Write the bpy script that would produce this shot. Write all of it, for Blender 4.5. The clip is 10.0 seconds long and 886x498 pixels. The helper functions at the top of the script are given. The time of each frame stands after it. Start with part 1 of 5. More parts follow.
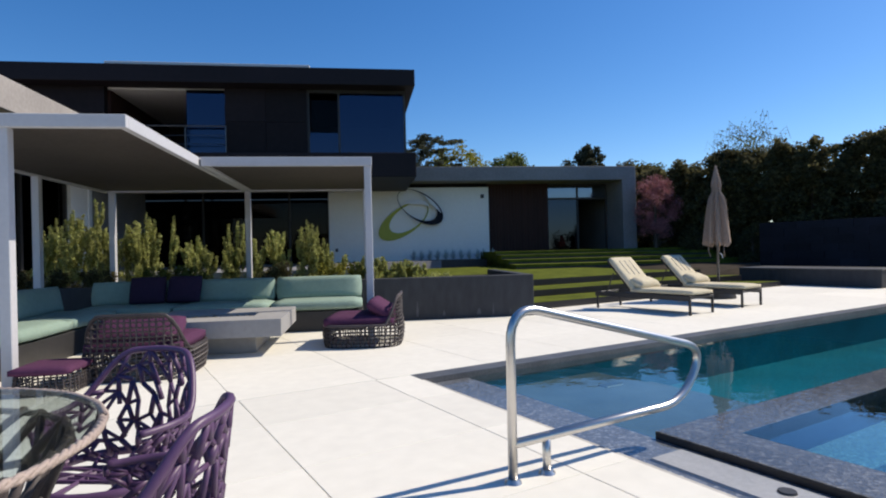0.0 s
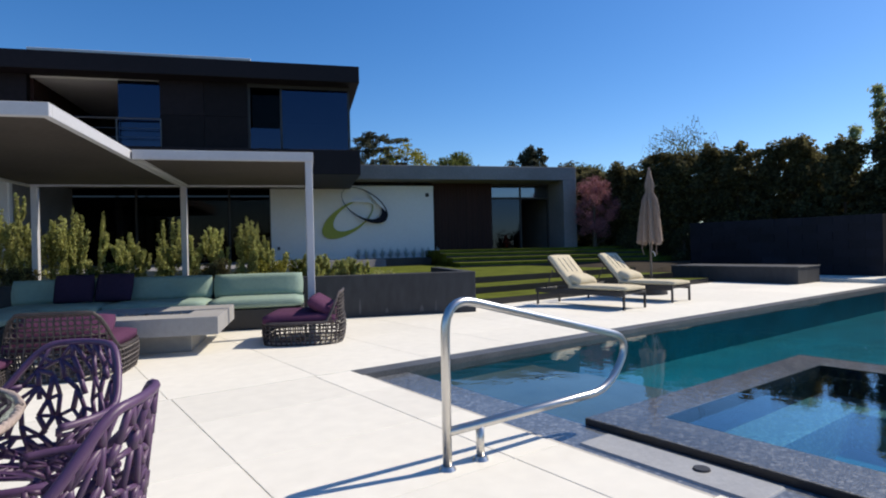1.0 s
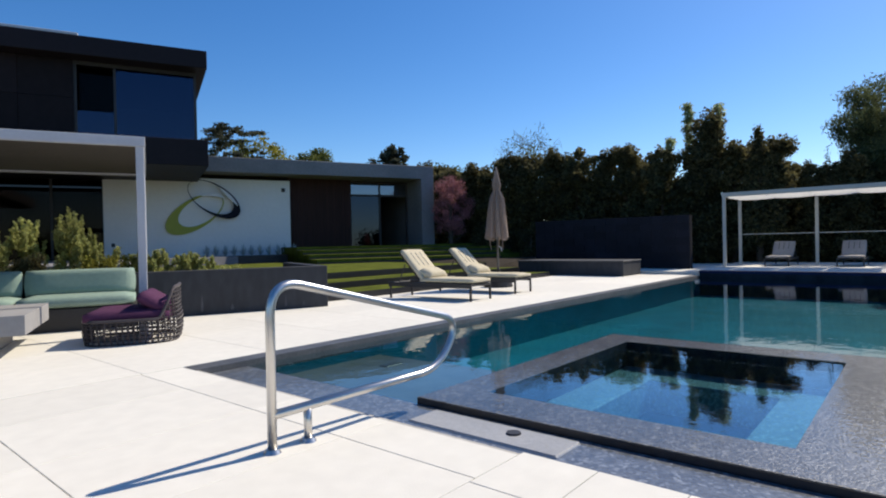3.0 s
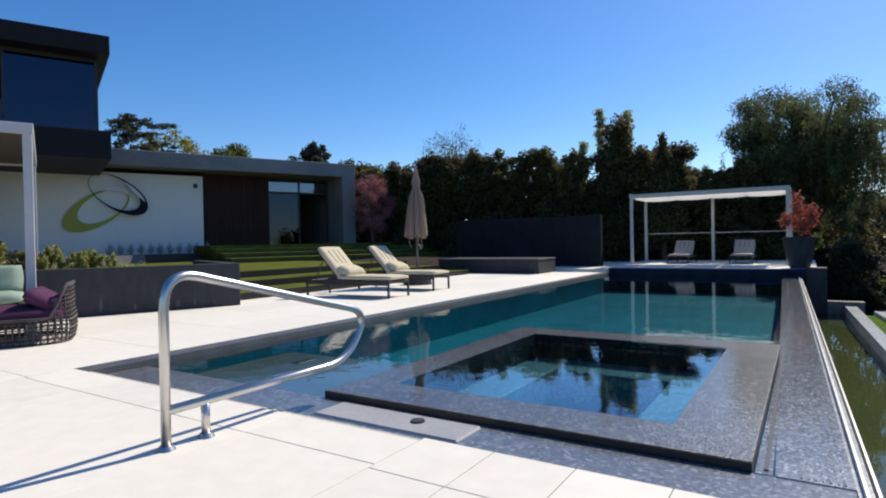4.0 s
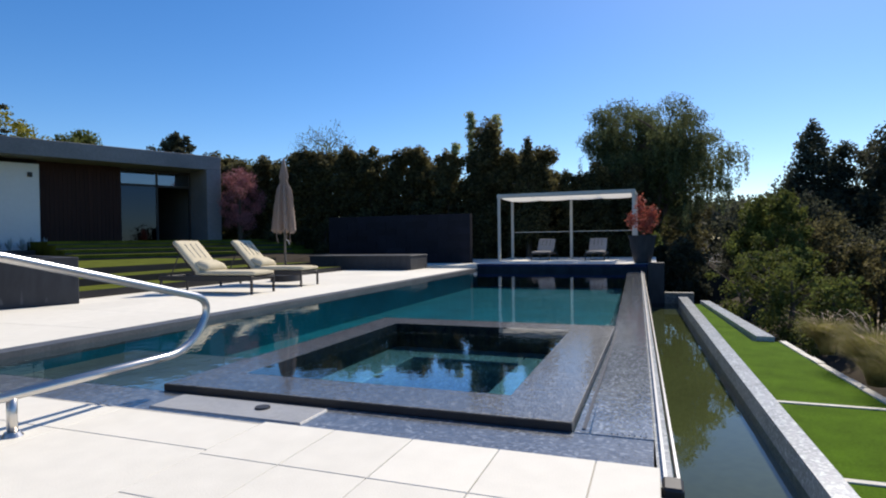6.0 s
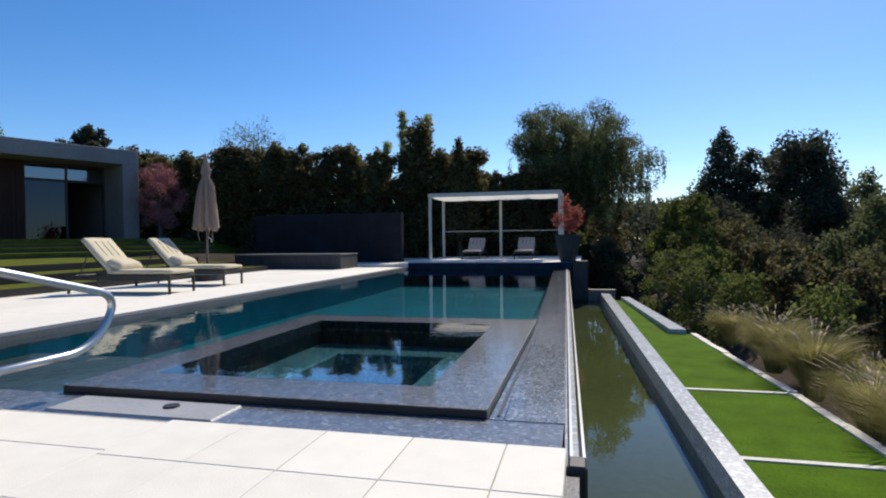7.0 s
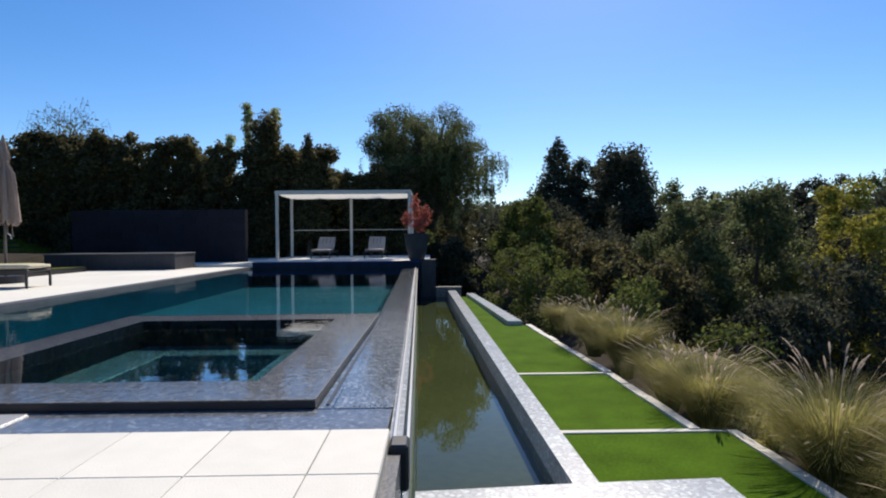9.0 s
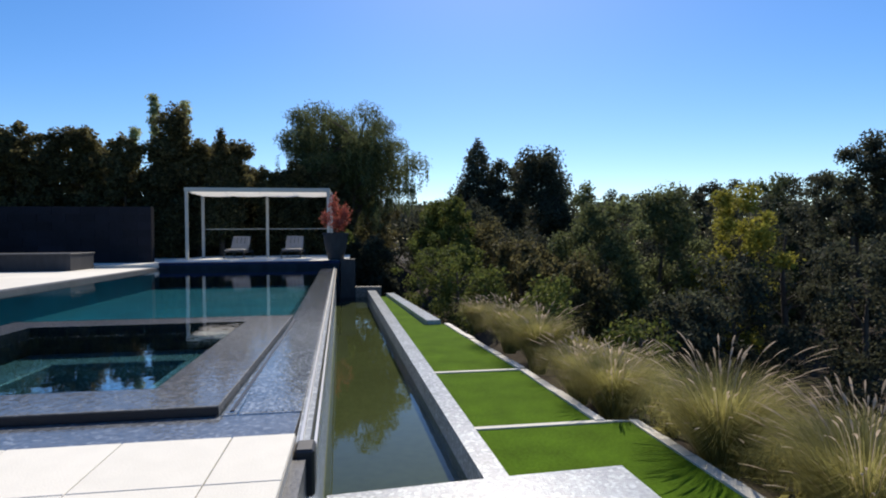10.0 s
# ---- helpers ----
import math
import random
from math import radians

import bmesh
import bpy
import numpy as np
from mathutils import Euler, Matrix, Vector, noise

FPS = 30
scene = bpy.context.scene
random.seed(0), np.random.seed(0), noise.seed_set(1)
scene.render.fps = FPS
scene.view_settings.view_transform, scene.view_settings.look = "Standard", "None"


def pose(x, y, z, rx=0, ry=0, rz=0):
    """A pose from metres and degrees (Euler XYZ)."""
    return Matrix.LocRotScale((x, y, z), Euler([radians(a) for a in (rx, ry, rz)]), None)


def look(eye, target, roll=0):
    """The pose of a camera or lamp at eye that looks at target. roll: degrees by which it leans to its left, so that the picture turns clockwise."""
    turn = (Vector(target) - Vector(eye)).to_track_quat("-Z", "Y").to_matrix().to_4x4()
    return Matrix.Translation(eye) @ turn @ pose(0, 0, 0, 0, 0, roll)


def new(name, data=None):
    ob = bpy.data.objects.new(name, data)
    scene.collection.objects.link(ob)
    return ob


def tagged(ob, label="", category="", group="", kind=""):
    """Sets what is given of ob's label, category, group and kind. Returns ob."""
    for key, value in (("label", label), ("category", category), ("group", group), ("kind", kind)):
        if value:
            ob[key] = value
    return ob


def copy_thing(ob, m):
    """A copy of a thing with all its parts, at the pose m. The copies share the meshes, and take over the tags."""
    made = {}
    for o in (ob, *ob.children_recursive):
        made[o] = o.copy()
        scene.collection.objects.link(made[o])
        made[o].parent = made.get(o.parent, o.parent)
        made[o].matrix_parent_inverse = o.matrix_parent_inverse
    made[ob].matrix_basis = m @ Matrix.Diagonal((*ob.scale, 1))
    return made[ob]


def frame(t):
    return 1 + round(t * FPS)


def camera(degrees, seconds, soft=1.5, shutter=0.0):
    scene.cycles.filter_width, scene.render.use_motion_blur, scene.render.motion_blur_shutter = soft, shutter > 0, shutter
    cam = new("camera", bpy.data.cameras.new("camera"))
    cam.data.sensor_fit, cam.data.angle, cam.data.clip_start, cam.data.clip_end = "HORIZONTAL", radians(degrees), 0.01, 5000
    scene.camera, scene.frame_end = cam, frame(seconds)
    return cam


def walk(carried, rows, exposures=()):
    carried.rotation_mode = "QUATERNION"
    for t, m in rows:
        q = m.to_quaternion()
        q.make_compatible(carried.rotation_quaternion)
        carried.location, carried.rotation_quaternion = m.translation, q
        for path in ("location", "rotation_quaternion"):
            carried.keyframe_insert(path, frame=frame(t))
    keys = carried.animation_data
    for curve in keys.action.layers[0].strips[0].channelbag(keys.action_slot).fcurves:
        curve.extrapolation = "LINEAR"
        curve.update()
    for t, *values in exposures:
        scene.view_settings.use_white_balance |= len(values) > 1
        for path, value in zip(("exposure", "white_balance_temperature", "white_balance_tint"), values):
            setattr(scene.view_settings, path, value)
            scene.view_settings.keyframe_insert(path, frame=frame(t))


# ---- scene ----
cam = camera(75.6, 10.0, soft=2.0)
PATH = [
    (0, (-0.35, -0.204, 1.165), (0.675, 1.514, 1.168), -1.4),
    (0.5, (-0.345, -0.237, 1.144), (0.758, 1.432, 1.145), -1.3),
    (1, (-0.338, -0.278, 1.131), (0.844, 1.335, 1.127), -1.3),
    (1.5, (-0.32, -0.324, 1.111), (0.943, 1.226, 1.104), -1.3),
    (2, (-0.287, -0.356, 1.092), (1.064, 1.118, 1.081), -1.3),
    (2.5, (-0.27, -0.409, 1.068), (1.17, 0.978, 1.053), -1.3),
    (4, (-0.23, -0.586, 0.992), (1.456, 0.489, 0.968), -1.1),
    (4.5, (-0.217, -0.633, 0.964), (1.53, 0.34, 0.937), -1.1),
    (5, (-0.206, -0.67, 0.937), (1.59, 0.209, 0.908), -1.0),
    (5.5, (-0.194, -0.712, 0.912), (1.642, 0.081, 0.882), -0.9),
    (7, (-0.175, -0.836, 0.841), (1.768, -0.363, 0.808), -0.7),
    (7.5, (-0.158, -0.87, 0.813), (1.809, -0.51, 0.78), -0.7),
    (8, (-0.159, -0.904, 0.793), (1.827, -0.665, 0.759), -0.6),
    (8.5, (-0.144, -0.928, 0.769), (1.853, -0.822, 0.737), -0.5),
    (9, (-0.15, -0.955, 0.763), (1.85, -0.986, 0.729), -0.5),
    (9.5, (-0.161, -0.983, 0.762), (1.832, -1.15, 0.727), -0.4),
    (10, (-0.159, -1.01, 0.767), (1.818, -1.313, 0.729), -0.4),
]
walk(cam, [(t, look(eye, target, roll)) for t, eye, target, roll in PATH], exposures=[(0.0, 0.2), (10.0, 0.2)])

# ---- light ----
SUN_YAW, SUN_EL = -104.0, 45.0
world = bpy.data.worlds.new("sky")
scene.world = world
world.use_nodes = True
wn = world.node_tree.nodes
sky = wn.new("ShaderNodeTexSky")
sky.sky_type, sky.sun_disc = "NISHITA", False
sky.sun_elevation, sky.sun_rotation = radians(SUN_EL), radians(-SUN_YAW)
sky.altitude, sky.air_density, sky.dust_density, sky.ozone_density = 1000, 1.0, 0.7, 3.4
deep = wn.new("ShaderNodeHueSaturation")          # the clear, saturated blue of a dry winter day
deep.inputs["Hue"].default_value, deep.inputs["Saturation"].default_value, deep.inputs["Value"].default_value = 0.505, 1.30, 1.14
world.node_tree.links.new(sky.outputs[0], deep.inputs["Color"])
world.node_tree.links.new(deep.outputs[0], wn["Background"].inputs[0])
wn["Background"].inputs[1].default_value = 0.11
sun = new("sun", bpy.data.lights.new("sun", "SUN"))
sun.data.energy, sun.data.angle, sun.data.color = 4.6, radians(0.5), (1.0, 0.90, 0.76)
sd = Vector((math.sin(radians(-SUN_YAW)) * math.cos(radians(SUN_EL)), math.cos(radians(SUN_YAW)) * math.cos(radians(SUN_EL)), math.sin(radians(SUN_EL))))
sun.matrix_world = look((0, 0, 30), Vector((0, 0, 30)) - sd)


# ---- materials ----
def mat(name, color, rough=0.6, metal=0.0, var=0.15, scale=6.0, bump=0.0, bump_scale=60.0, color2=None, spec=0.5, piece=0.0, trans=0.0, chips=0.0, streak=1.0):
    """A surface with colour drift at two scales and fine relief, in metres."""
    m = bpy.data.materials.new(name)
    m.use_nodes = True
    n, l = m.node_tree.nodes, m.node_tree.links
    b = n["Principled BSDF"]
    b.inputs["Roughness"].default_value, b.inputs["Metallic"].default_value = rough, metal
    b.inputs["Specular IOR Level"].default_value = spec
    geo = n.new("ShaderNodeNewGeometry")
    big, small = n.new("ShaderNodeTexNoise"), n.new("ShaderNodeTexNoise")
    for t, s in ((big, scale * 0.25), (small, scale * 4)):
        t.inputs["Scale"].default_value, t.inputs["Detail"].default_value = s, 4
        if streak == 1.0:
            l.new(geo.outputs["Position"], t.inputs["Vector"])
        else:
            run = n.new("ShaderNodeVectorMath")
            run.operation = "MULTIPLY"
            run.inputs[1].default_value = (1, 1, streak)
            l.new(geo.outputs["Position"], run.inputs[0])
            l.new(run.outputs[0], t.inputs["Vector"])
    mix = n.new("ShaderNodeMix")
    mix.data_type = "FLOAT"
    mix.inputs[0].default_value = 0.45
    l.new(big.outputs["Fac"], mix.inputs[2])
    l.new(small.outputs["Fac"], mix.inputs[3])
    ramp = n.new("ShaderNodeValToRGB")
    dark = [c * (1 - var) for c in color]
    light = color2 or [min(1, c * (1 + var)) for c in color]
    ramp.color_ramp.elements[0].position, ramp.color_ramp.elements[1].position = 0.36, 0.64
    ramp.color_ramp.elements[0].color, ramp.color_ramp.elements[1].color = (*dark, 1), (*light, 1)
    l.new(mix.outputs[0], ramp.inputs[0])
    out = ramp.outputs[0]
    if chips:
        vo, bw, cr, mx = n.new("ShaderNodeTexVoronoi"), n.new("ShaderNodeSeparateColor"), n.new("ShaderNodeValToRGB"), n.new("ShaderNodeMix")
        vo.inputs["Scale"].default_value = chips
        l.new(geo.outputs["Position"], vo.inputs["Vector"])
        l.new(vo.outputs["Color"], bw.inputs[0])
        l.new(bw.outputs[0], cr.inputs[0])
        cr.color_ramp.elements[0].color = (*[c * 0.35 for c in color], 1)
        cr.color_ramp.elements[1].color = (*[min(1, c * 2.4) for c in color], 1)
        mid = cr.color_ramp.elements.new(0.75)
        mid.color = (*color, 1)
        mx.data_type = "RGBA"
        mx.inputs[0].default_value = 0.65 if chips > 45 else 0.3
        l.new(out, mx.inputs[6])
        l.new(cr.outputs[0], mx.inputs[7])
        out = mx.outputs[2]
    if piece:
        info, hsv, mp = n.new("ShaderNodeObjectInfo"), n.new("ShaderNodeHueSaturation"), n.new("ShaderNodeMapRange")
        mp.inputs[3].default_value, mp.inputs[4].default_value = 1 - piece, 1 + piece
        add = n.new("ShaderNodeMath")
        add.operation = "FRACT"
        sm = n.new("ShaderNodeMath")
        l.new(info.outputs["Random"], sm.inputs[0])
        l.new(geo.outputs["Random Per Island"], sm.inputs[1])
        l.new(sm.outputs[0], add.inputs[0])
        l.new(add.outputs[0], mp.inputs[0])
        l.new(mp.outputs[0], hsv.inputs["Value"])
        l.new(out, hsv.inputs["Color"])
        out = hsv.outputs[0]
    l.new(out, b.inputs["Base Color"])
    if trans:
        tr, ms = n.new("ShaderNodeBsdfTranslucent"), n.new("ShaderNodeMixShader")
        l.new(out, tr.inputs[0])
        ms.inputs[0].default_value = trans
        l.new(b.outputs[0], ms.inputs[1])
        l.new(tr.outputs[0], ms.inputs[2])
        l.new(ms.outputs[0], n["Material Output"].inputs[0])
    if bump:
        bt, bn = n.new("ShaderNodeTexNoise"), n.new("ShaderNodeBump")
        bt.inputs["Scale"].default_value, bt.inputs["Detail"].default_value = bump_scale, 5
        l.new(geo.outputs["Position"], bt.inputs["Vector"])
        bn.inputs["Strength"].default_value, bn.inputs["Distance"].default_value = bump, 0.01
        l.new(bt.outputs["Fac"], bn.inputs["Height"])
        l.new(bn.outputs[0], b.inputs["Normal"])
    return m


def glassy(name, tint, ior=1.33, ripple=0.0, ripple_scale=4.0, rough=0.0, gloss=(1, 1, 1)):
    """Clear sheet: tinted see-through with a Fresnel gloss."""
    m = bpy.data.materials.new(name)
    m.use_nodes = True
    n, l = m.node_tree.nodes, m.node_tree.links
    n.remove(n["Principled BSDF"])
    tr, gl, fr, ms = n.new("ShaderNodeBsdfTransparent"), n.new("ShaderNodeBsdfGlossy"), n.new("ShaderNodeLayerWeight"), n.new("ShaderNodeMixShader")
    tr.inputs[0].default_value = (*tint, 1)
    gl.inputs["Roughness"].default_value = rough
    gl.inputs["Color"].default_value = (*gloss, 1)
    fr.inputs["Blend"].default_value = 0.5
    f0 = ((ior - 1) / (ior + 1)) ** 2
    pw, ma = n.new("ShaderNodeMath"), n.new("ShaderNodeMath")
    pw.operation, ma.operation = "POWER", "MULTIPLY_ADD"
    pw.inputs[1].default_value, ma.inputs[1].default_value, ma.inputs[2].default_value = 5.0, 1 - f0, f0
    l.new(fr.outputs["Facing"], pw.inputs[0])
    l.new(pw.outputs[0], ma.inputs[0])
    l.new(ma.outputs[0], ms.inputs[0])
    l.new(tr.outputs[0], ms.inputs[1])
    l.new(gl.outputs[0], ms.inputs[2])
    l.new(ms.outputs[0], n["Material Output"].inputs[0])
    if ripple:
        geo, bt, bn = n.new("ShaderNodeNewGeometry"), n.new("ShaderNodeTexNoise"), n.new("ShaderNodeBump")
        bt.inputs["Scale"].default_value, bt.inputs["Detail"].default_value = ripple_scale, 3
        l.new(geo.outputs["Position"], bt.inputs["Vector"])
        bn.inputs["Strength"].default_value, bn.inputs["Distance"].default_value = 1.0, ripple
        l.new(bt.outputs["Fac"], bn.inputs["Height"])
        l.new(bn.outputs[0], gl.inputs["Normal"])
        l.new(bn.outputs[0], fr.inputs["Normal"])
    return m


M_DECK = mat("pale_stone", (0.74, 0.71, 0.625), 0.75, var=0.05, scale=2, bump=0.15, bump_scale=120, piece=0.04)
M_JOINT = mat("grey_mortar", (0.46, 0.435, 0.39), 0.9)
M_SLATE = mat("wet_slate", (0.125, 0.12, 0.11), 0.4, var=0.5, scale=8, bump=0.6, bump_scale=60, chips=46)
M_COPING = mat("grey_slate", (0.10, 0.10, 0.10), 0.4, var=0.3, scale=10, bump=0.2)
M_POOL = mat("pool_tile", (0.002, 0.145, 0.195), 0.5, var=0.25, scale=6, spec=0.1)
M_SPA = mat("spa_tile", (0.17, 0.23, 0.225), 0.4, var=0.5, scale=9, chips=58)
M_WATER = glassy("water", (0.70, 0.90, 0.92), 1.33, 0.002, 5.0)
M_SPAWATER = glassy("still_water", (0.74, 0.90, 0.96), 1.33, 0.0012, 5.0)
M_GREEN_WATER = glassy("green_water", (0.34, 0.37, 0.25), 1.33, 0.002, 2.0)
M_STEEL = mat("polished_steel", (0.62, 0.60, 0.57), 0.32, 1.0, var=0.03)
M_WHITE_METAL = mat("white_painted_metal", (0.72, 0.73, 0.74), 0.45, var=0.04)
M_GREY_METAL = mat("grey_painted_metal", (0.5, 0.5, 0.52), 0.5, var=0.05)
M_BRONZE = mat("dark_bronze", (0.03, 0.028, 0.028), 0.5, var=0.2)
M_CLAD = mat("dark_cladding", (0.0135, 0.010, 0.0115), 0.6, var=0.25, scale=1.5, bump=0.1, piece=0.2, spec=0.15)
M_FASCIA = mat("dark_bronze_metal", (0.018, 0.0145, 0.017), 0.55, var=0.12, scale=2, spec=0.15)
M_CONC = mat("board_concrete", (0.22, 0.215, 0.22), 0.75, var=0.15, scale=3, bump=0.2)
M_WHITE = mat("white_stucco", (0.84, 0.83, 0.80), 0.8, var=0.03, scale=2, bump=0.15, bump_scale=200)
M_WOOD = mat("dark_red_wood", (0.040, 0.017, 0.013), 0.6, var=0.25, scale=6, piece=0.1, spec=0.2, streak=0.06)
M_GLASS = glassy("window_glass", (0.2, 0.2, 0.21), 1.35, gloss=(0.35, 0.33, 0.32))
# near-black walls: the shade of the unlit rooms is put into their colour
M_INTERIOR = mat("room_shade_paint", (0.022, 0.018, 0.016), 0.8)
M_GRASS = mat("lawn_green", (0.095, 0.112, 0.016), 0.9, var=0.4, scale=8, bump=0.6, bump_scale=150, spec=0.05)
M_SOIL = mat("earth", (0.045, 0.036, 0.026), 0.95, var=0.35, bump=0.5, bump_scale=20, spec=0.1)
M_PLANTER = mat("charcoal_render", (0.040, 0.041, 0.045), 0.7, var=0.28, scale=2.2, bump=0.2, spec=0.3, streak=0.35)


M_CUSHION = mat("seafoam_canvas", (0.25, 0.335, 0.28), 0.9, var=0.07, scale=5, bump=0.25, bump_scale=300, spec=0.2)
M_PURPLE = mat("plum_canvas", (0.085, 0.03, 0.07), 0.9, var=0.12, scale=6, bump=0.25, bump_scale=300, spec=0.2)
M_DARKPILLOW = mat("dark_plum_canvas", (0.035, 0.02, 0.045), 0.9, var=0.15, scale=6, bump=0.2, bump_scale=300, spec=0.2)
M_LATTICE = mat("purple_lacquer", (0.085, 0.042, 0.10), 0.45, var=0.15, scale=8)
M_WICKER = mat("dark_wicker", (0.05, 0.04, 0.04), 0.6, var=0.3, scale=20, piece=0.3)
M_RIM = mat("woven_rim", (0.34, 0.27, 0.23), 0.7, var=0.2, scale=30, bump=0.3, bump_scale=150)
M_TABLEGLASS = glassy("table_glass", (0.86, 0.92, 0.90), 1.5)
M_CREAM = mat("cream_canvas", (0.60, 0.53, 0.38), 0.9, var=0.06, scale=5, bump=0.25, bump_scale=200, spec=0.2)
M_TAUPE = mat("taupe_canvas", (0.36, 0.275, 0.225), 0.9, var=0.12, scale=5, bump=0.3, bump_scale=150, trans=0.25)
M_ROOFCLOTH = mat("white_shade_cloth", (0.78, 0.77, 0.72), 0.9, var=0.05, trans=0.45)
M_LID = mat("pale_wet_stone", (0.36, 0.355, 0.34), 0.35, var=0.12, scale=8, bump=0.2)
M_MOSAIC = mat("glass_mosaic", (0.30, 0.31, 0.31), 0.16, var=0.4, scale=10, bump=0.5, bump_scale=60, chips=60)
M_LEDGE = mat("wet_grey_stone", (0.19, 0.195, 0.20), 0.3, var=0.4, scale=9, bump=0.3, bump_scale=50, chips=55)
M_SILVER_RIM = mat("silver_quartzite", (0.40, 0.42, 0.43), 0.25, var=0.2, scale=10, bump=0.3, bump_scale=90, chips=42)
M_BARK = mat("bark", (0.10, 0.075, 0.055), 0.9, var=0.3, scale=8, bump=0.6, bump_scale=30)
M_LEAF_HEDGE = mat("hedge_leaf", (0.115, 0.105, 0.048), 0.7, var=0.35, scale=2, trans=0.5, piece=0.5, spec=0.12)
M_LEAF_PEPPER = mat("pepper_leaf", (0.13, 0.15, 0.065), 0.7, var=0.35, scale=2, trans=0.5, piece=0.4, spec=0.12)
M_LEAF_DARK = mat("dark_leaf", (0.072, 0.078, 0.05), 0.7, var=0.35, scale=2, trans=0.42, piece=0.4, spec=0.12)
M_LEAF_BRIGHT = mat("bright_leaf", (0.12, 0.14, 0.036), 0.7, var=0.35, scale=2, trans=0.42, piece=0.4, spec=0.12)
M_LEAF_YELLOW = mat("yellow_leaf", (0.30, 0.28, 0.05), 0.7, var=0.35, scale=2, trans=0.42, piece=0.4, spec=0.12)
M_LEAF_ROSEMARY = mat("rosemary_leaf", (0.36, 0.37, 0.13), 0.7, var=0.35, scale=5, trans=0.4, piece=0.4, spec=0.15)
M_LEAF_RED = mat("coral_leaf", (0.42, 0.12, 0.08), 0.6, var=0.25, scale=5, trans=0.4, piece=0.3)
M_LEAF_PINK = mat("pink_blossom", (0.36, 0.15, 0.16), 0.7, var=0.25, scale=3, trans=0.3, piece=0.3)
M_LEAF_AGAVE = mat("agave_leaf", (0.38, 0.44, 0.44), 0.5, var=0.2, scale=6)
M_STRAW = mat("straw_grass", (0.31, 0.285, 0.10), 0.8, var=0.35, scale=4, trans=0.5, piece=0.5, spec=0.1)
M_PLUME = mat("pale_plume", (0.50, 0.40, 0.30), 0.9, var=0.15, scale=8, trans=0.5, piece=0.2, spec=0.1)
M_TURF = mat("bright_turf", (0.066, 0.128, 0.006), 0.9, var=0.25, scale=10, bump=0.7, bump_scale=160, spec=0.05)
M_KERB = mat("pale_kerb", (0.62, 0.59, 0.52), 0.8, var=0.12, scale=10, bump=0.3)
M_OLIVE = mat("olive_enamel", (0.32, 0.34, 0.02), 0.35, var=0.05)
M_BLACK = mat("black_enamel", (0.006, 0.007, 0.016), 0.6, var=0.1, spec=0.2)
M_GREYTOP = mat("fire_table_concrete", (0.33, 0.32, 0.31), 0.7, var=0.1, scale=4, bump=0.2)
M_CEILING = mat("pale_plaster", (0.62, 0.60, 0.57), 0.85, var=0.04)
M_SOFFIT = mat("grey_board", (0.33, 0.30, 0.28), 0.8, var=0.15, scale=4)
M_MURK = mat("olive_basin_lining", (0.20, 0.235, 0.165), 0.6, var=0.2, scale=3)
M_THIN_RAIL = mat("dark_steel", (0.10, 0.10, 0.105), 0.4, 0.6)
M_FILM = glassy("water_film", (0.9, 0.92, 0.95), 1.3, 0.0016, 22.0, 0.03, (0.7, 0.7, 0.7))
M_SLATE_EDGE = mat("black_wet_slate", (0.012, 0.012, 0.016), 0.4, var=0.3, scale=14)
M_BAMBOO = mat("bamboo_leaf", (0.34, 0.38, 0.18), 0.7, var=0.3, trans=0.6, piece=0.3, spec=0.1)
M_PAV = mat("cream_painted_metal", (0.52, 0.50, 0.44), 0.5, var=0.06)
# near-black that stands in for dark reflections on pool and spa walls
M_REFLECTED_DARK = mat("reflected_dark", (0.016, 0.024, 0.034), 0.7, var=0.4, scale=12, spec=0.05)
M_NAVY = mat("navy_tile", (0.008, 0.018, 0.06), 0.55, var=0.2, scale=12, spec=0.1)
M_GSLATE = mat("garden_slate", (0.011, 0.012, 0.019), 0.6, var=0.3, scale=5, bump=0.2, piece=0.25, spec=0.2)
M_PERGROOF = mat("dull_taupe_board", (0.052, 0.042, 0.036), 0.8, var=0.25, scale=4)
M_WINGGLASS = glassy("dark_tinted_glass", (0.12, 0.13, 0.16), 1.9, rough=0.015, gloss=(0.32, 0.42, 0.6))
M_TRANSOM = glassy("coated_glass", (0.12, 0.13, 0.16), 2.9, gloss=(0.75, 0.85, 1.0))
M_UPGLASS = glassy("blue_glass", (0.16, 0.18, 0.25), 1.75, gloss=(0.5, 0.65, 1.0))
M_STAIN = mat("lime_stain", (0.075, 0.075, 0.08), 0.8, var=0.4, scale=20)
M_ROCK = mat("lava_rock", (0.05, 0.045, 0.04), 0.9, var=0.3, bump=0.5)


# ---- building tools ----
def bm_mesh(name, bm):
    me = bpy.data.meshes.new(name)
    bm.normal_update()
    bm.to_mesh(me)
    bm.free()
    return me


def smooth(me):
    me.polygons.foreach_set("use_smooth", [True] * len(me.polygons))


def part(name, bm, material, parent=None, label="", soft=False):
    me = bm_mesh(name, bm)
    if soft:
        smooth(me)
    me.materials.append(material)
    ob = new(name, me)
    if parent:
        ob.parent = parent
    return tagged(ob, label)


def thing(name, label, category, m=None, group="", kind=""):
    ob = new(name)
    if m:
        ob.matrix_basis = m
    return tagged(ob, label, category, group, kind)


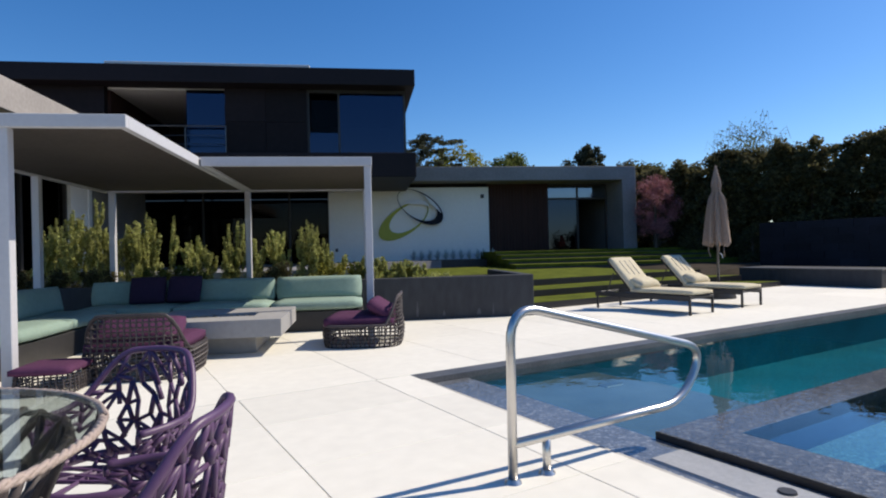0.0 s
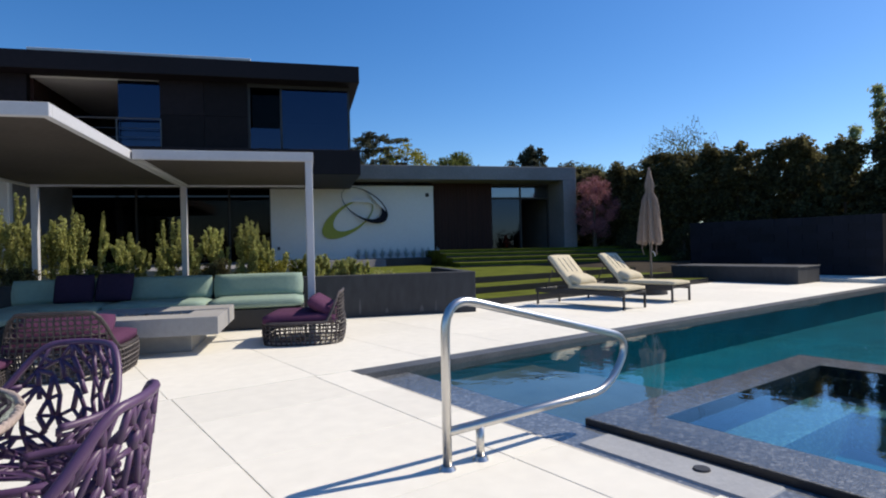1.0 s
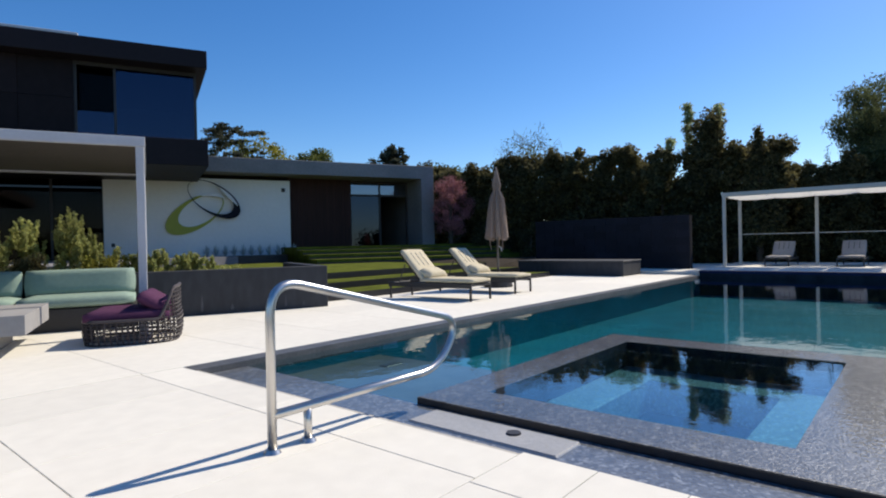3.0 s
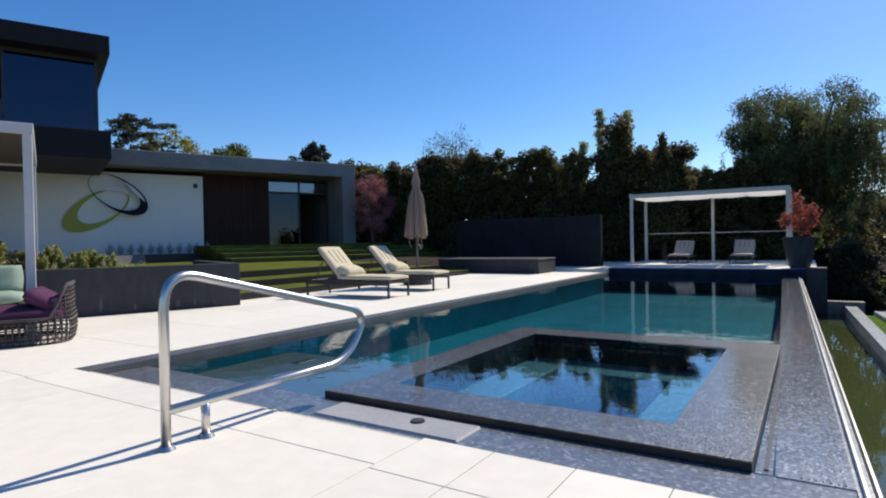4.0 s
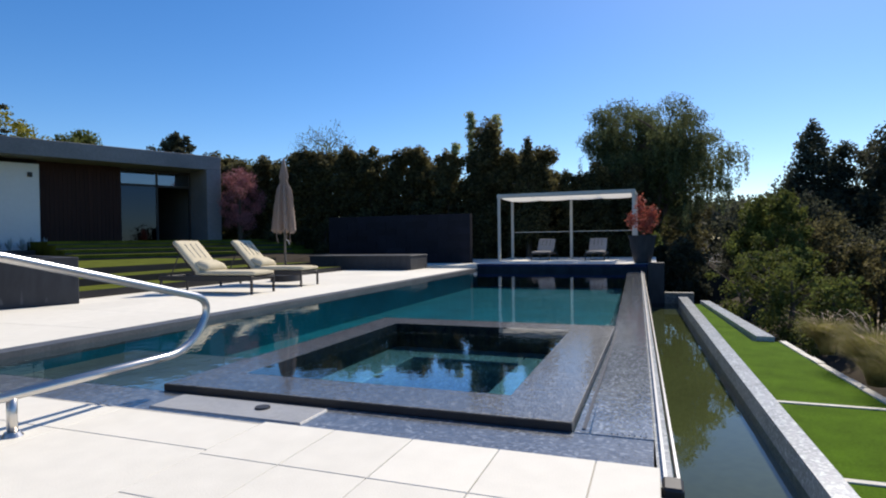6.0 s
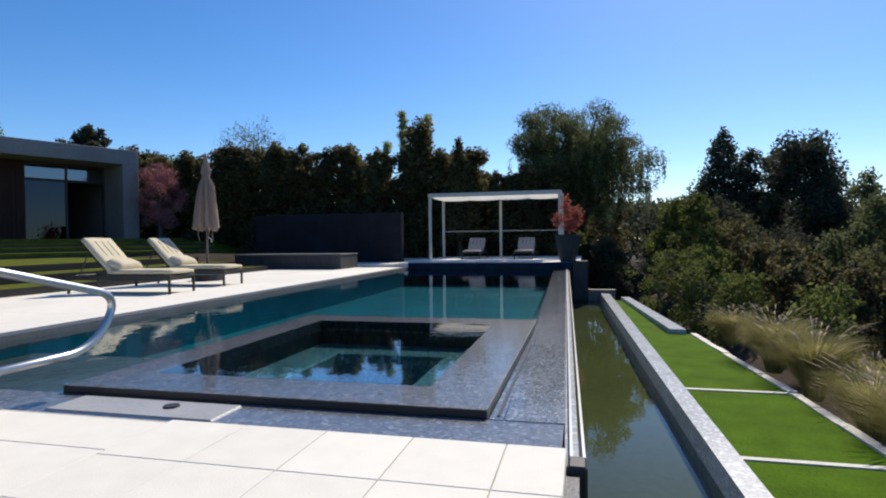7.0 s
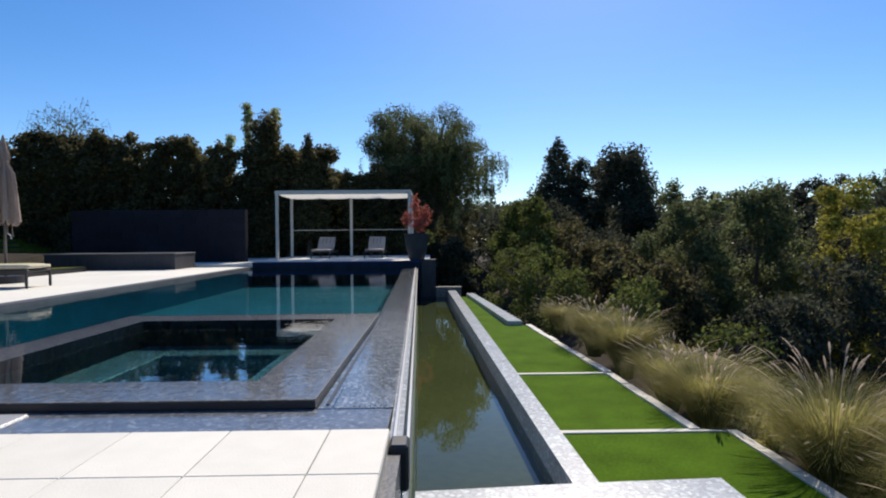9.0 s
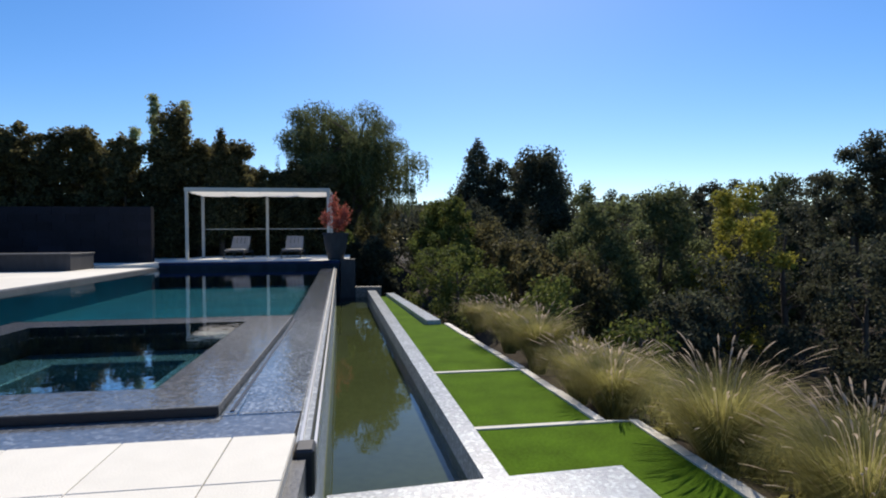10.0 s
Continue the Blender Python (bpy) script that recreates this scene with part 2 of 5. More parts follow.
def add_box(bm, x0, x1, y0, y1, z0, z1, bevel=0.0, m=None, seg=1):
    r = bmesh.ops.create_cube(bm, size=1)
    vs = r["verts"]
    for v in vs:
        v.co = Vector(((x0 + x1) / 2 + v.co.x * (x1 - x0), (y0 + y1) / 2 + v.co.y * (y1 - y0), (z0 + z1) / 2 + v.co.z * (z1 - z0)))
    if bevel:
        es = {e for v in vs for e in v.link_edges}
        got = bmesh.ops.bevel(bm, geom=list(es), offset=bevel, segments=seg, affect="EDGES", profile=0.5)
        vs = list({v for f in got["faces"] for v in f.verts} | {v for v in vs if v.is_valid})
    if m:
        bmesh.ops.transform(bm, matrix=m, verts=vs)
    return vs


def box(x0, x1, y0, y1, z0, z1, bevel=0.0, m=None, seg=1):
    bm = bmesh.new()
    add_box(bm, x0, x1, y0, y1, z0, z1, bevel, m, seg)
    return bm


def add_tube(bm, pts, r, sides=10, r_end=None, closed=False):
    """A round bar along points, tapering to r_end."""
    pts = [Vector(p) for p in pts]
    n, rings, up = len(pts), [], None
    for i, p in enumerate(pts):
        a = pts[(i - 1) % n] if (i or closed) else p
        b = pts[(i + 1) % n] if (i < n - 1 or closed) else p
        d = (b - a).normalized()
        if up is None:
            up = d.cross(Vector((0.3, 0.2, 1))).normalized()
        side = d.cross(up).normalized()
        up = side.cross(d).normalized()
        rr = r if r_end is None else r + (r_end - r) * i / max(1, n - 1)
        rings.append([bm.verts.new(p + rr * (math.cos(k * 2 * math.pi / sides) * side + math.sin(k * 2 * math.pi / sides) * up)) for k in range(sides)])
    for i in range(n if closed else n - 1):
        A, B = rings[i], rings[(i + 1) % n]
        for k in range(sides):
            bm.faces.new((A[k], A[(k + 1) % sides], B[(k + 1) % sides], B[k]))
    if not closed:
        bm.faces.new(rings[0][::-1])
        bm.faces.new(rings[-1])


def tube(pts, r, sides=10, r_end=None, closed=False):
    bm = bmesh.new()
    add_tube(bm, pts, r, sides, r_end, closed)
    return bm


def add_prism(bm, poly, z0, z1):
    """An upright block over a plan polygon (counter-clockwise)."""
    a = [bm.verts.new((x, y, z0)) for x, y in poly]
    b = [bm.verts.new((x, y, z1)) for x, y in poly]
    bm.faces.new(a[::-1])
    bm.faces.new(b)
    for i in range(len(poly)):
        j = (i + 1) % len(poly)
        bm.faces.new((a[i], a[j], b[j], b[i]))


def prism(poly, z0, z1):
    bm = bmesh.new()
    add_prism(bm, poly, z0, z1)
    return bm


def fillet(pts, r, steps=6):
    """A polyline with its inner corners rounded."""
    pts = [Vector(p) for p in pts]
    out = [pts[0]]
    for i in range(1, len(pts) - 1):
        a, b, c = pts[i - 1], pts[i], pts[i + 1]
        d = min(r, (a - b).length * 0.49, (c - b).length * 0.49)
        p, q = b + (a - b).normalized() * d, b + (c - b).normalized() * d
        for k in range(steps + 1):
            s = k / steps
            out.append((1 - s) ** 2 * p + 2 * s * (1 - s) * b + s * s * q)
    return out + [pts[-1]]


def structure(name, bm, material, label, category):
    return tagged(part(name, bm, material), label, category, kind="structure")

# ---- plan ----
HU, HV, HO = Vector((0.9232, -0.3844, 0)), Vector((0.3844, 0.9232, 0)), Vector((20.45, 17.57, 0))


def turned(o):
    """Axes of the house and the lounge, from the place o."""
    return Matrix(((HU.x, HV.x, 0, o[0]), (HU.y, HV.y, 0, o[1]), (0, 0, 1, o[2]), (0, 0, 0, 1)))


HOUSE, LOUNGE = turned((HO.x, HO.y, -0.09)), turned((0.0, 6.05, 0))
X0, XF = 2.15, 16.65          # pool's near and far ends
YL, YI = 4.58, 4.37          # coping
TZ, TWZ, LZ = -0.75, -0.95, -0.83
YB = 8.15                    # back line of the deck


def y_right(x):
    return -0.76 + 0.026 * (x - X0)


def y_trough(x):
    return -1.80 + 0.034 * (x - 3.3)


# ---- ground ----
def ground_height(x, y):
    q = Vector((x, y, 0)) - HO
    u, v = q.dot(HU), q.dot(HV)
    if -3.2 < y < 8.9 and x < 26 and v < -5:
        z = -2.2
    elif y <= -3.2:
        d = -3.2 - y
        z = -0.95 - 0.34 * min(d, 16) - 0.05 * max(0, d - 16) + 0.09 * max(0, min(d, 140) - 40)
    elif x < 15.2 and y > 8.8 and v < -4:
        z = 0.15
    else:
        z = 0.4 if x > 15 else (0.3 if v < 14 else 0.9)
    return z + 0.12 * noise.noise((x * 0.3, y * 0.3, 0))


bm = bmesh.new()
xs = [-900, -300, -120, -60] + [-40 + 2 * i for i in range(61)] + [100, 140, 250, 500, 1200]
ys = [-1200, -500, -250, -140, -100] + [-80 + 2 * i for i in range(66)] + [70, 120, 300, 900]
grid = [[bm.verts.new((x, y, ground_height(x, y))) for y in ys] for x in xs]
for i in range(len(xs) - 1):
    for j in range(len(ys) - 1):
        bm.faces.new((grid[i][j], grid[i + 1][j], grid[i + 1][j + 1], grid[i][j + 1]))
structure("ground", bm, M_SOIL, "dry brown earth falling away down a slope", "ground")

# ---- pool ----
pool = thing("swimming_pool", "dark-tiled swimming pool with an overflowing edge", "pool", kind="structure")
part("floor", prism([(X0, y_right(X0)), (XF, y_right(XF)), (XF, YL - 0.05), (X0, YL - 0.05)], -1.75, -0.55), M_POOL, pool)
part("coping", box(X0 - 0.04, XF, YI, YL, -0.13, -0.004), M_COPING, pool, "grey slate coping")
part("side_wall", box(X0, XF, YI, YL - 0.05, -1.65, -0.13), M_POOL, pool)
# lower wall coloured near-black to read as the water's dark reflection
part("end_wall", box(XF, XF + 0.28, -0.55, YI, -1.65, 0.06), M_REFLECTED_DARK, pool, "dark tiled end wall with dark reflection painted in")
part("end_coping", box(XF - 0.01, XF + 0.284, -0.56, YI + 0.01, 0.06, 0.138, 0.006), M_NAVY, pool, "dark blue tiled coping")
part("near_ledge", box(X0 + 0.005, 2.62, -0.745, YI, -1.65, -0.058), M_LEDGE, pool, "wet mottled slate ledge")
part("shelf", box(2.62, 4.3, 2.22, YI, -1.65, -0.22, 0.01), M_COPING, pool, "submerged grey shelf")
part("step", box(4.3, 4.75, 2.22, YI, -1.65, -0.34, 0.01), M_COPING, pool)
part("step", box(4.75, 5.2, 2.22, YI, -1.65, -0.45, 0.01), M_COPING, pool)
part("weir", prism([(2.62, y_right(2.62)), (XF, y_right(XF)), (XF, y_right(XF) + 0.34), (2.62, -0.46)], -1.65, -0.052), M_MOSAIC, pool, "sparkling mosaic overflow edge")
part("groove_side", prism([(2.62, -0.45), (5.86, -0.40), (5.86, -0.382), (2.62, -0.382)], -1.65, -0.053), M_MOSAIC, pool)
for i in range(7):
    d = 0.03 + 0.026 * i
    part("rib", prism([(2.64, y_right(2.64) + d), (XF, y_right(XF) + d), (XF, y_right(XF) + d + 0.008), (2.64, y_right(2.64) + 0.008 + d)], -0.06, -0.047), M_MOSAIC, pool)
part("outer_wall", prism([(X0 - 0.03, -0.82), (XF, y_right(XF) - 0.06), (XF, y_right(XF) - 0.002), (X0 - 0.03, -0.763)], -1.65, -0.062), M_SILVER_RIM, pool, "pale silver stone outer face")
part("edge_strip", prism([(X0 - 0.03, -0.795), (XF, y_right(XF) - 0.03), (XF, y_right(XF) - 0.018), (X0 - 0.03, -0.783)], -0.1, -0.03), M_STEEL, pool, "thin steel edge strip")
part("edge_strip", prism([(X0 - 0.12, -0.85), (XF, y_right(XF) - 0.085), (XF, y_right(XF) - 0.075), (X0 - 0.12, -0.838)], -0.16, -0.07), M_STEEL, pool)
part("bracket", box(X0 - 0.14, X0 - 0.02, -0.85, -0.775, -0.2, -0.02, 0.01), M_BRONZE, pool)
part("lid", box(X0 + 0.14, 2.57, 0.96, 2.0, -0.08, -0.044, 0.012), M_LID, pool, "pale access lid with a finger hole")
cap = bmesh.new()
bmesh.ops.create_cone(cap, cap_ends=True, segments=20, radius1=0.045, radius2=0.04, depth=0.012, matrix=Matrix.Translation((2.46, 1.325, -0.040)))
part("lid_cap", cap, M_BRONZE, pool)
part("floor_drain", box(3.85, 4.08, 3.78, 3.9, -0.225, -0.212, 0.004), M_BRONZE, pool)
W = bmesh.new()
W.faces.new([W.verts.new(p) for p in ((2.62, -0.46, -0.058), (XF, y_right(XF) + 0.1, -0.058), (XF, YI, -0.058), (2.62, YI, -0.058))])
part("water", W, M_WATER, pool, "clear teal water with small ripples")
W = bmesh.new()
W.faces.new([W.verts.new(p) for p in ((X0 + 0.01, -0.744, -0.05), (2.62, -0.744, -0.05), (2.62, YI, -0.05), (X0 + 0.01, YI, -0.05))])
part("water", W, M_FILM, pool)
W = bmesh.new()
W.faces.new([W.verts.new(p) for p in ((2.62, -0.744, -0.046), (XF, y_right(XF) + 0.004, -0.046), (XF, y_right(XF) + 0.34, -0.046), (2.62, -0.386, -0.046))])
part("water", W, M_FILM, pool)

spa = thing("spa", "raised slate-rimmed spa full of still blue water", "spa", kind="structure")
SX0, SX1, SY0, SY1, IX0, IX1, IY0, IY1 = 2.63, 5.86, -0.37, 2.22, 3.02, 5.48, 0.03, 1.90
part("rim", box(SX0, IX0, SY0, SY1, -1.5, -0.012), M_SLATE, spa)
part("rim", box(IX1, SX1, SY0, SY1, -1.5, -0.012), M_SLATE, spa)
part("rim", box(IX0, IX1, SY0, IY0, -1.5, -0.012), M_SLATE, spa)
part("rim", box(IX0, IX1, IY1, SY1, -1.5, -0.012), M_SLATE, spa)
part("bench", box(IX0, IX1, IY0, IY0 + 0.4, -1.2, -0.26, 0.01), M_SPA, spa)
part("bench", box(IX0, IX1, IY1 - 0.4, IY1, -1.2, -0.26, 0.01), M_SPA, spa)
part("bench", box(IX1 - 0.5, IX1, IY0 + 0.4, IY1 - 0.4, -1.2, -0.26, 0.01), M_SPA, spa)
part("step", box(IX0, IX0 + 0.35, IY0 + 0.4, IY1 - 0.4, -1.2, -0.36, 0.01), M_SPA, spa)
part("floor", box(IX0, IX1, IY0, IY1, -1.2, -0.85), M_SPA, spa)
for a, b, c, d in ((SX0 + 0.004, IX0, SY0 + 0.004, SY1 - 0.004), (IX1, SX1 - 0.004, SY0 + 0.004, SY1 - 0.004), (IX0, IX1, SY0 + 0.004, IY0), (IX0, IX1, IY1, SY1 - 0.004)):
    W = bmesh.new()
    W.faces.new([W.verts.new(p) for p in ((a, c, -0.008), (b, c, -0.008), (b, d, -0.008), (a, d, -0.008))])
    part("water", W, M_FILM, spa, "thin sheet of water over the rim")
W = bmesh.new()
W.faces.new([W.verts.new(p) for p in ((IX0, IY0, -0.009), (IX1, IY0, -0.009), (IX1, IY1, -0.009), (IX0, IY1, -0.009))])
part("water", W, M_SPAWATER, spa, "still blue spa water")
# added liners paint the dark hedge reflection on the far and left walls
part("waterline_tile", box(IX1 - 0.012, IX1 - 0.001, IY0, IY1, -0.26, -0.014), M_REFLECTED_DARK, spa, "near-black liner painting the hedge's dark reflection")
part("waterline_tile", box(IX0, IX1 - 0.012, IY1 - 0.012, IY1 - 0.001, -0.26, -0.014), M_REFLECTED_DARK, spa, "near-black liner painting the hedge's dark reflection")
part("gutter_slot", prism([(2.66, -0.432), (5.86, -0.404), (5.86, -0.392), (2.66, -0.414)], -0.07, -0.0445), M_SLATE_EDGE, pool, "dark gutter slot beside the spa")
# wet slate front, blackened beyond the rim's slate for its shaded side
part("rim_edge", box(SX0 - 0.006, SX0, SY0, SY1, -0.075, -0.016), M_SLATE_EDGE, spa, "wet slate edge with the front face's shade painted in")

# ---- overflow basin and turf strip ----
trough = thing("catch_basin", "long narrow overflow basin with a pale stone rim", "basin", kind="structure")
part("floor", prism([(2.6, -1.95), (16.75, -1.45), (16.75, -0.4), (2.6, -0.75)], -1.75, -1.06), M_MURK, trough)
part("side_wall", prism([(3.33, y_trough(3.33) - 0.165), (16.75, y_trough(16.75) - 0.24), (16.75, y_trough(16.75)), (3.33, y_trough(3.33))], -1.6, TZ), M_SILVER_RIM, trough, "silvery stone rim")
part("end_wall", prism([(2.75, -2.75), (3.38, -2.74), (3.33, -1.8), (3.25, -0.83), (2.75, -0.83)], -1.6, TZ + 0.003), M_SILVER_RIM, trough)
part("far_wall", box(16.75, 17.0, -1.75, -0.46, -1.6, TZ + 0.1), M_SLATE, trough)
W = bmesh.new()
W.faces.new([W.verts.new(p) for p in ((3.24, y_trough(3.24), TWZ), (16.75, y_trough(16.75), TWZ), (16.75, -0.46, TWZ), (3.24, -0.8, TWZ))])
part("water", W, M_GREEN_WATER, trough, "murky green basin water")


def lawn_edge(x):
    return -3.34 if x < 4.48 else -3.045 + 0.05 * (x - 4.48) + 0.035 * max(0, x - 6.5)


turf = thing("turf_strip", "bright green turf panels edged with pale kerbs", "lawn", kind="structure")
for a, b in ((1.5, 4.45), (4.51, 6.47), (6.53, 10.3)):
    part("turf_panel", prism([(a, lawn_edge(a + 0.01)), (b, lawn_edge(b - 0.01)), (b, y_trough(b) - 0.19), (a, y_trough(a) - 0.19)], -1.4, LZ), M_TURF, turf)
part("turf_panel", prism([(10.3, -2.24), (15.6, -1.85), (15.6, -1.62), (10.3, -1.76)], -1.4, LZ), M_TURF, turf)
for x in (4.45, 6.47):
    part("kerb", prism([(x, lawn_edge(x) - 0.02), (x + 0.06, lawn_edge(x + 0.06) - 0.02), (x + 0.06, y_trough(x) - 0.18), (x, y_trough(x) - 0.18)], -1.4, LZ + 0.012), M_KERB, turf)
rng = random.Random(4)
for a, b in ((1.5, 4.48), (4.49, 6.47), (6.53, 10.3)):
    n = int((b - a) / 0.4)
    for i in range(n):
        p, q = a + (b - a) * i / n, a + (b - a) * (i + 1) / n - 0.008
        w = 0.08 + rng.uniform(0, 0.02)
        e0, e1 = lawn_edge(p), lawn_edge(min(q, b - 0.01))
        part("kerb", prism([(p, e0 - w), (q, e1 - w), (q, e1), (p, e0)], -1.4, LZ + 0.01 + rng.uniform(0, 0.012)), M_KERB, turf)
part("low_wall", prism([(10.3, -2.56), (15.8, -2.05), (15.8, -1.84), (10.3, -2.30)], -1.4, TZ), M_SILVER_RIM, turf, "low pale stone wall")

# ---- lawn terraces ----
lawn = thing("lawn", "stepped green lawn rising to the house", "lawn", kind="structure")
for y0, z1, xr in ((YB, 0.13, 14.9), (9.15, 0.27, 14.8), (10.2, 0.42, 14.5)):
    part("grass_step", prism([(6.3, y0), (xr, y0), (xr - 0.7, y0 + 0.9), (15.2, y0 + 9), (-2, y0 + 12), (-2, 12.5), (4.6, 10.2)], -0.4, z1), M_GRASS, lawn)
for v0, z1 in ((-5.0, 0.58), (-4.0, 0.74), (-3.0, 0.90), (-2.0, 1.03)):
    part("grass_step", prism([tuple((HOUSE @ Vector((u, v, 0))).xy) for u, v in ((-7.0, v0), (1.6 + 0.5 * v0 + 1.5, v0), (6, v0 + 3.5), (6, 12), (-7.0, 12))], -0.4, z1), M_GRASS, lawn)
for y0, z0, z1, xr in ((YB, 0.0, 0.125, 14.9), (9.15, 0.12, 0.265, 14.8), (10.2, 0.26, 0.415, 14.5)):
    part("edging", box(6.3 - (y0 - YB) * 0.5, xr, y0 - 0.02, y0 - 0.001, z0 - 0.05, z1), M_SLATE_EDGE, lawn, "dark step edging")
for v0, z0, z1 in ((-5.0, 0.42, 0.575), (-4.0, 0.58, 0.735), (-3.0, 0.74, 0.895), (-2.0, 0.90, 1.025)):
    ob = part("edging", box(-7.0, 3.1 + 0.5 * v0, v0 - 0.02, v0 - 0.001, z0 - 0.05, z1, 0, HOUSE), M_SLATE_EDGE, lawn)
part("paving", prism([tuple((HOUSE @ Vector((u, v, 0))).xy) for u, v in ((-30, -9), (-12, -9), (-12, -2), (-6.6, 0.95), (-6.6, 12), (-30, 12))], -0.4, 0.72), M_CONC, lawn, "pale paving beside the house")

# ---- planters and garden walls ----
planter = thing("long_planter", "charcoal rendered planter wall with water stains", "planter", LOUNGE, kind="structure")
part("front_wall", box(-4.2, 5.02, 3.62, 3.8, 0, 0.71, 0.008), M_PLANTER, planter)
part("end_wall", box(4.84, 5.02, 3.8, 6.45, 0, 0.71, 0.008), M_PLANTER, planter)
part("soil", box(-4.2, 4.84, 3.8, 6.45, 0, 0.6), M_SOIL, planter)
rng = random.Random(17)
for u, w, h in ((0.9, 0.05, 0.3), (1.6, 0.03, 0.2), (2.55, 0.06, 0.16), (3.0, 0.035, 0.3), (3.45, 0.05, 0.12), (4.05, 0.07, 0.14), (4.3, 0.03, 0.22), (4.6, 0.04, 0.1)):
    outline = [(u - w * rng.uniform(0.4, 0.6), 0.02), (u + w * rng.uniform(0.4, 0.6), 0.03), (u + w * 0.5, h * 0.4), (u + w * 0.25, h * 0.8), (u, h), (u - w * 0.3, h * 0.75), (u - w * 0.55, h * 0.35)]
    bm = bmesh.new()
    face = bm.faces.new([bm.verts.new((x, 3.618, z + 0.03)) for x, z in outline])
    part("lime_stain", bm, M_STAIN, planter, "pale grey lime streak")
block = thing("block_planter", "low charcoal block planter at the pool end", "planter", kind="structure")
part("body", box(15.45, 16.75, 6.08, 9.6, 0, 0.42, 0.008), M_PLANTER, block)
part("cap", box(15.43, 16.77, 6.06, 9.62, 0.42, 0.45, 0.006), M_COPING, block)
gwall = thing("wall_slate", "dark slate-clad garden wall", "wall", kind="structure")
part("core", box(18.6, 18.85, 5.2, 10.8, -0.2, 1.80), M_GSLATE, gwall)
rng = random.Random(8)
for r in range(8):
    y = 5.2 - 0.4 * (r % 2)
    while y < 10.8:
        w = 0.8
        part("tile", box(18.58 - rng.uniform(0, 0.006), 18.6, max(5.2, y) + 0.004, min(10.8, y + w) - 0.004, -0.1 + 0.2375 * r + 0.004, -0.1 + 0.2375 * (r + 1) - 0.004), M_GSLATE, gwall)
        y += w
plat = thing("platform", "raised pale stone platform behind the pool", "platform", kind="structure")
part("body", prism([(XF + 0.284, -0.55), (17.3, -0.55), (17.3, -0.8), (23, -0.8), (23, YL + 0.2), (XF + 0.28, YL)], -0.6, 0.13), M_DECK, plat)
part("lower_paving", prism([(17.1, YL), (23, YL + 0.2), (23, 9.5), (17.1, 9.5)], -0.6, 0.08), M_DECK, plat)
part("column", box(16.72, 17.28, -1.0, -0.57, -1.5, 0.17, 0.01), M_PLANTER, plat, "dark slate column")

# ---- house ----
house = thing("house", "dark modern two-storey house with flat roofs", "house", HOUSE, kind="structure")
part("wing_roof", box(-10.2, 0.07, 0, 9, 4.24, 4.85, 0.012), M_CONC, house, "grey concrete roof slab")
part("wing_column", box(-0.58, 0.07, 0, 1.9, 0.9, 4.24, 0.012), M_CONC, house, "grey concrete end pier")
part("wing_side_wall", box(-0.3, 0.05, 1.9, 9, 0.9, 4.24), M_CONC, house)
part("white_wall", box(-13.7, -6.58, 0.9, 1.2, 0.74, 4.05, 0.01), M_WHITE, house, "white stucco wall")
part("wall_socket", box(-13.45, -13.33, 0.87, 0.9, 1.28, 1.42, 0.01), M_BRONZE, house)
part("wall_speaker", box(-6.95, -6.8, 0.82, 0.9, 3.55, 3.72, 0.015), M_BRONZE, house)
part("clerestory", box(-13.7, -6.58, 1.25, 1.3, 0.9, 4.24), M_CLAD, house)
for i in range(20):
    a = -6.58 + i * 0.149
    part("plank", box(a + 0.004, a + 0.145, 1.48 + 0.004 * (i % 3), 1.56, 0.95, 4.24), M_WOOD, house)
part("plank_backing", box(-6.6, -3.6, 1.56, 1.7, 0.9, 4.24), M_BRONZE, house)
win = part("window", box(-3.6, -0.58, 1.68, 1.78, 4.14, 4.24), M_BRONZE, house, "tall bronze-framed glass doors")
for a, b, z0, z1 in ((-3.6, -3.52, 0.95, 4.14), (-2.1, -2.02, 0.95, 4.14), (-0.66, -0.58, 0.95, 4.14), (-3.52, -0.66, 3.5, 3.6), (-3.52, -2.1, 0.95, 1.05)):
    part("frame", box(a, b, 1.68, 1.78, z0, z1, 0.004), M_BRONZE, win)
for a, b, z0, z1 in ((-3.52, -2.1, 3.6, 4.14), (-2.02, -0.66, 3.6, 4.14), (-3.52, -2.1, 1.05, 3.5)):
    part("pane", box(a, b, 1.72, 1.735, z0, z1), M_TRANSOM if z0 > 2 else M_WINGGLASS, win)
part("open_door", box(-2.02, -1.95, 1.9, 3.1, 0.98, 3.5, 0.004), M_BRONZE, house)
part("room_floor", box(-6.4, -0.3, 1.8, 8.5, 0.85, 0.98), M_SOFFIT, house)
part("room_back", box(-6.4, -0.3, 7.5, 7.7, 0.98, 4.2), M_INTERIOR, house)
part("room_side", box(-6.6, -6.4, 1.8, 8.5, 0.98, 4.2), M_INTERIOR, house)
# upper storey
part("upper_roof", box(-29, -10.3, -4, 9, 7.17, 7.75, 0.012), M_FASCIA, house, "dark metal roof fascia")
part("roof_top", box(-22.3, -14.3, 0, 8, 7.75, 9.12, 0.01), M_CEILING, house, "pale set-back roof parapet")
part("balcony_slab", box(-29, -10.32, -4, 4, 3.9, 4.77, 0.012), M_FASCIA, house, "dark metal floor band")
for a, b in ((-29, -26), (-26, -23.5), (-23.5, -20.95), (-17.0, -15.6), (-15.6, -14.16)):
    for z0, z1 in ((4.77, 5.97), (5.97, 7.17)):
        part("cladding_panel", box(a + 0.006, b - 0.006, -3.36, -3.3, z0 + 0.006, z1 - 0.006), M_CLAD, house)
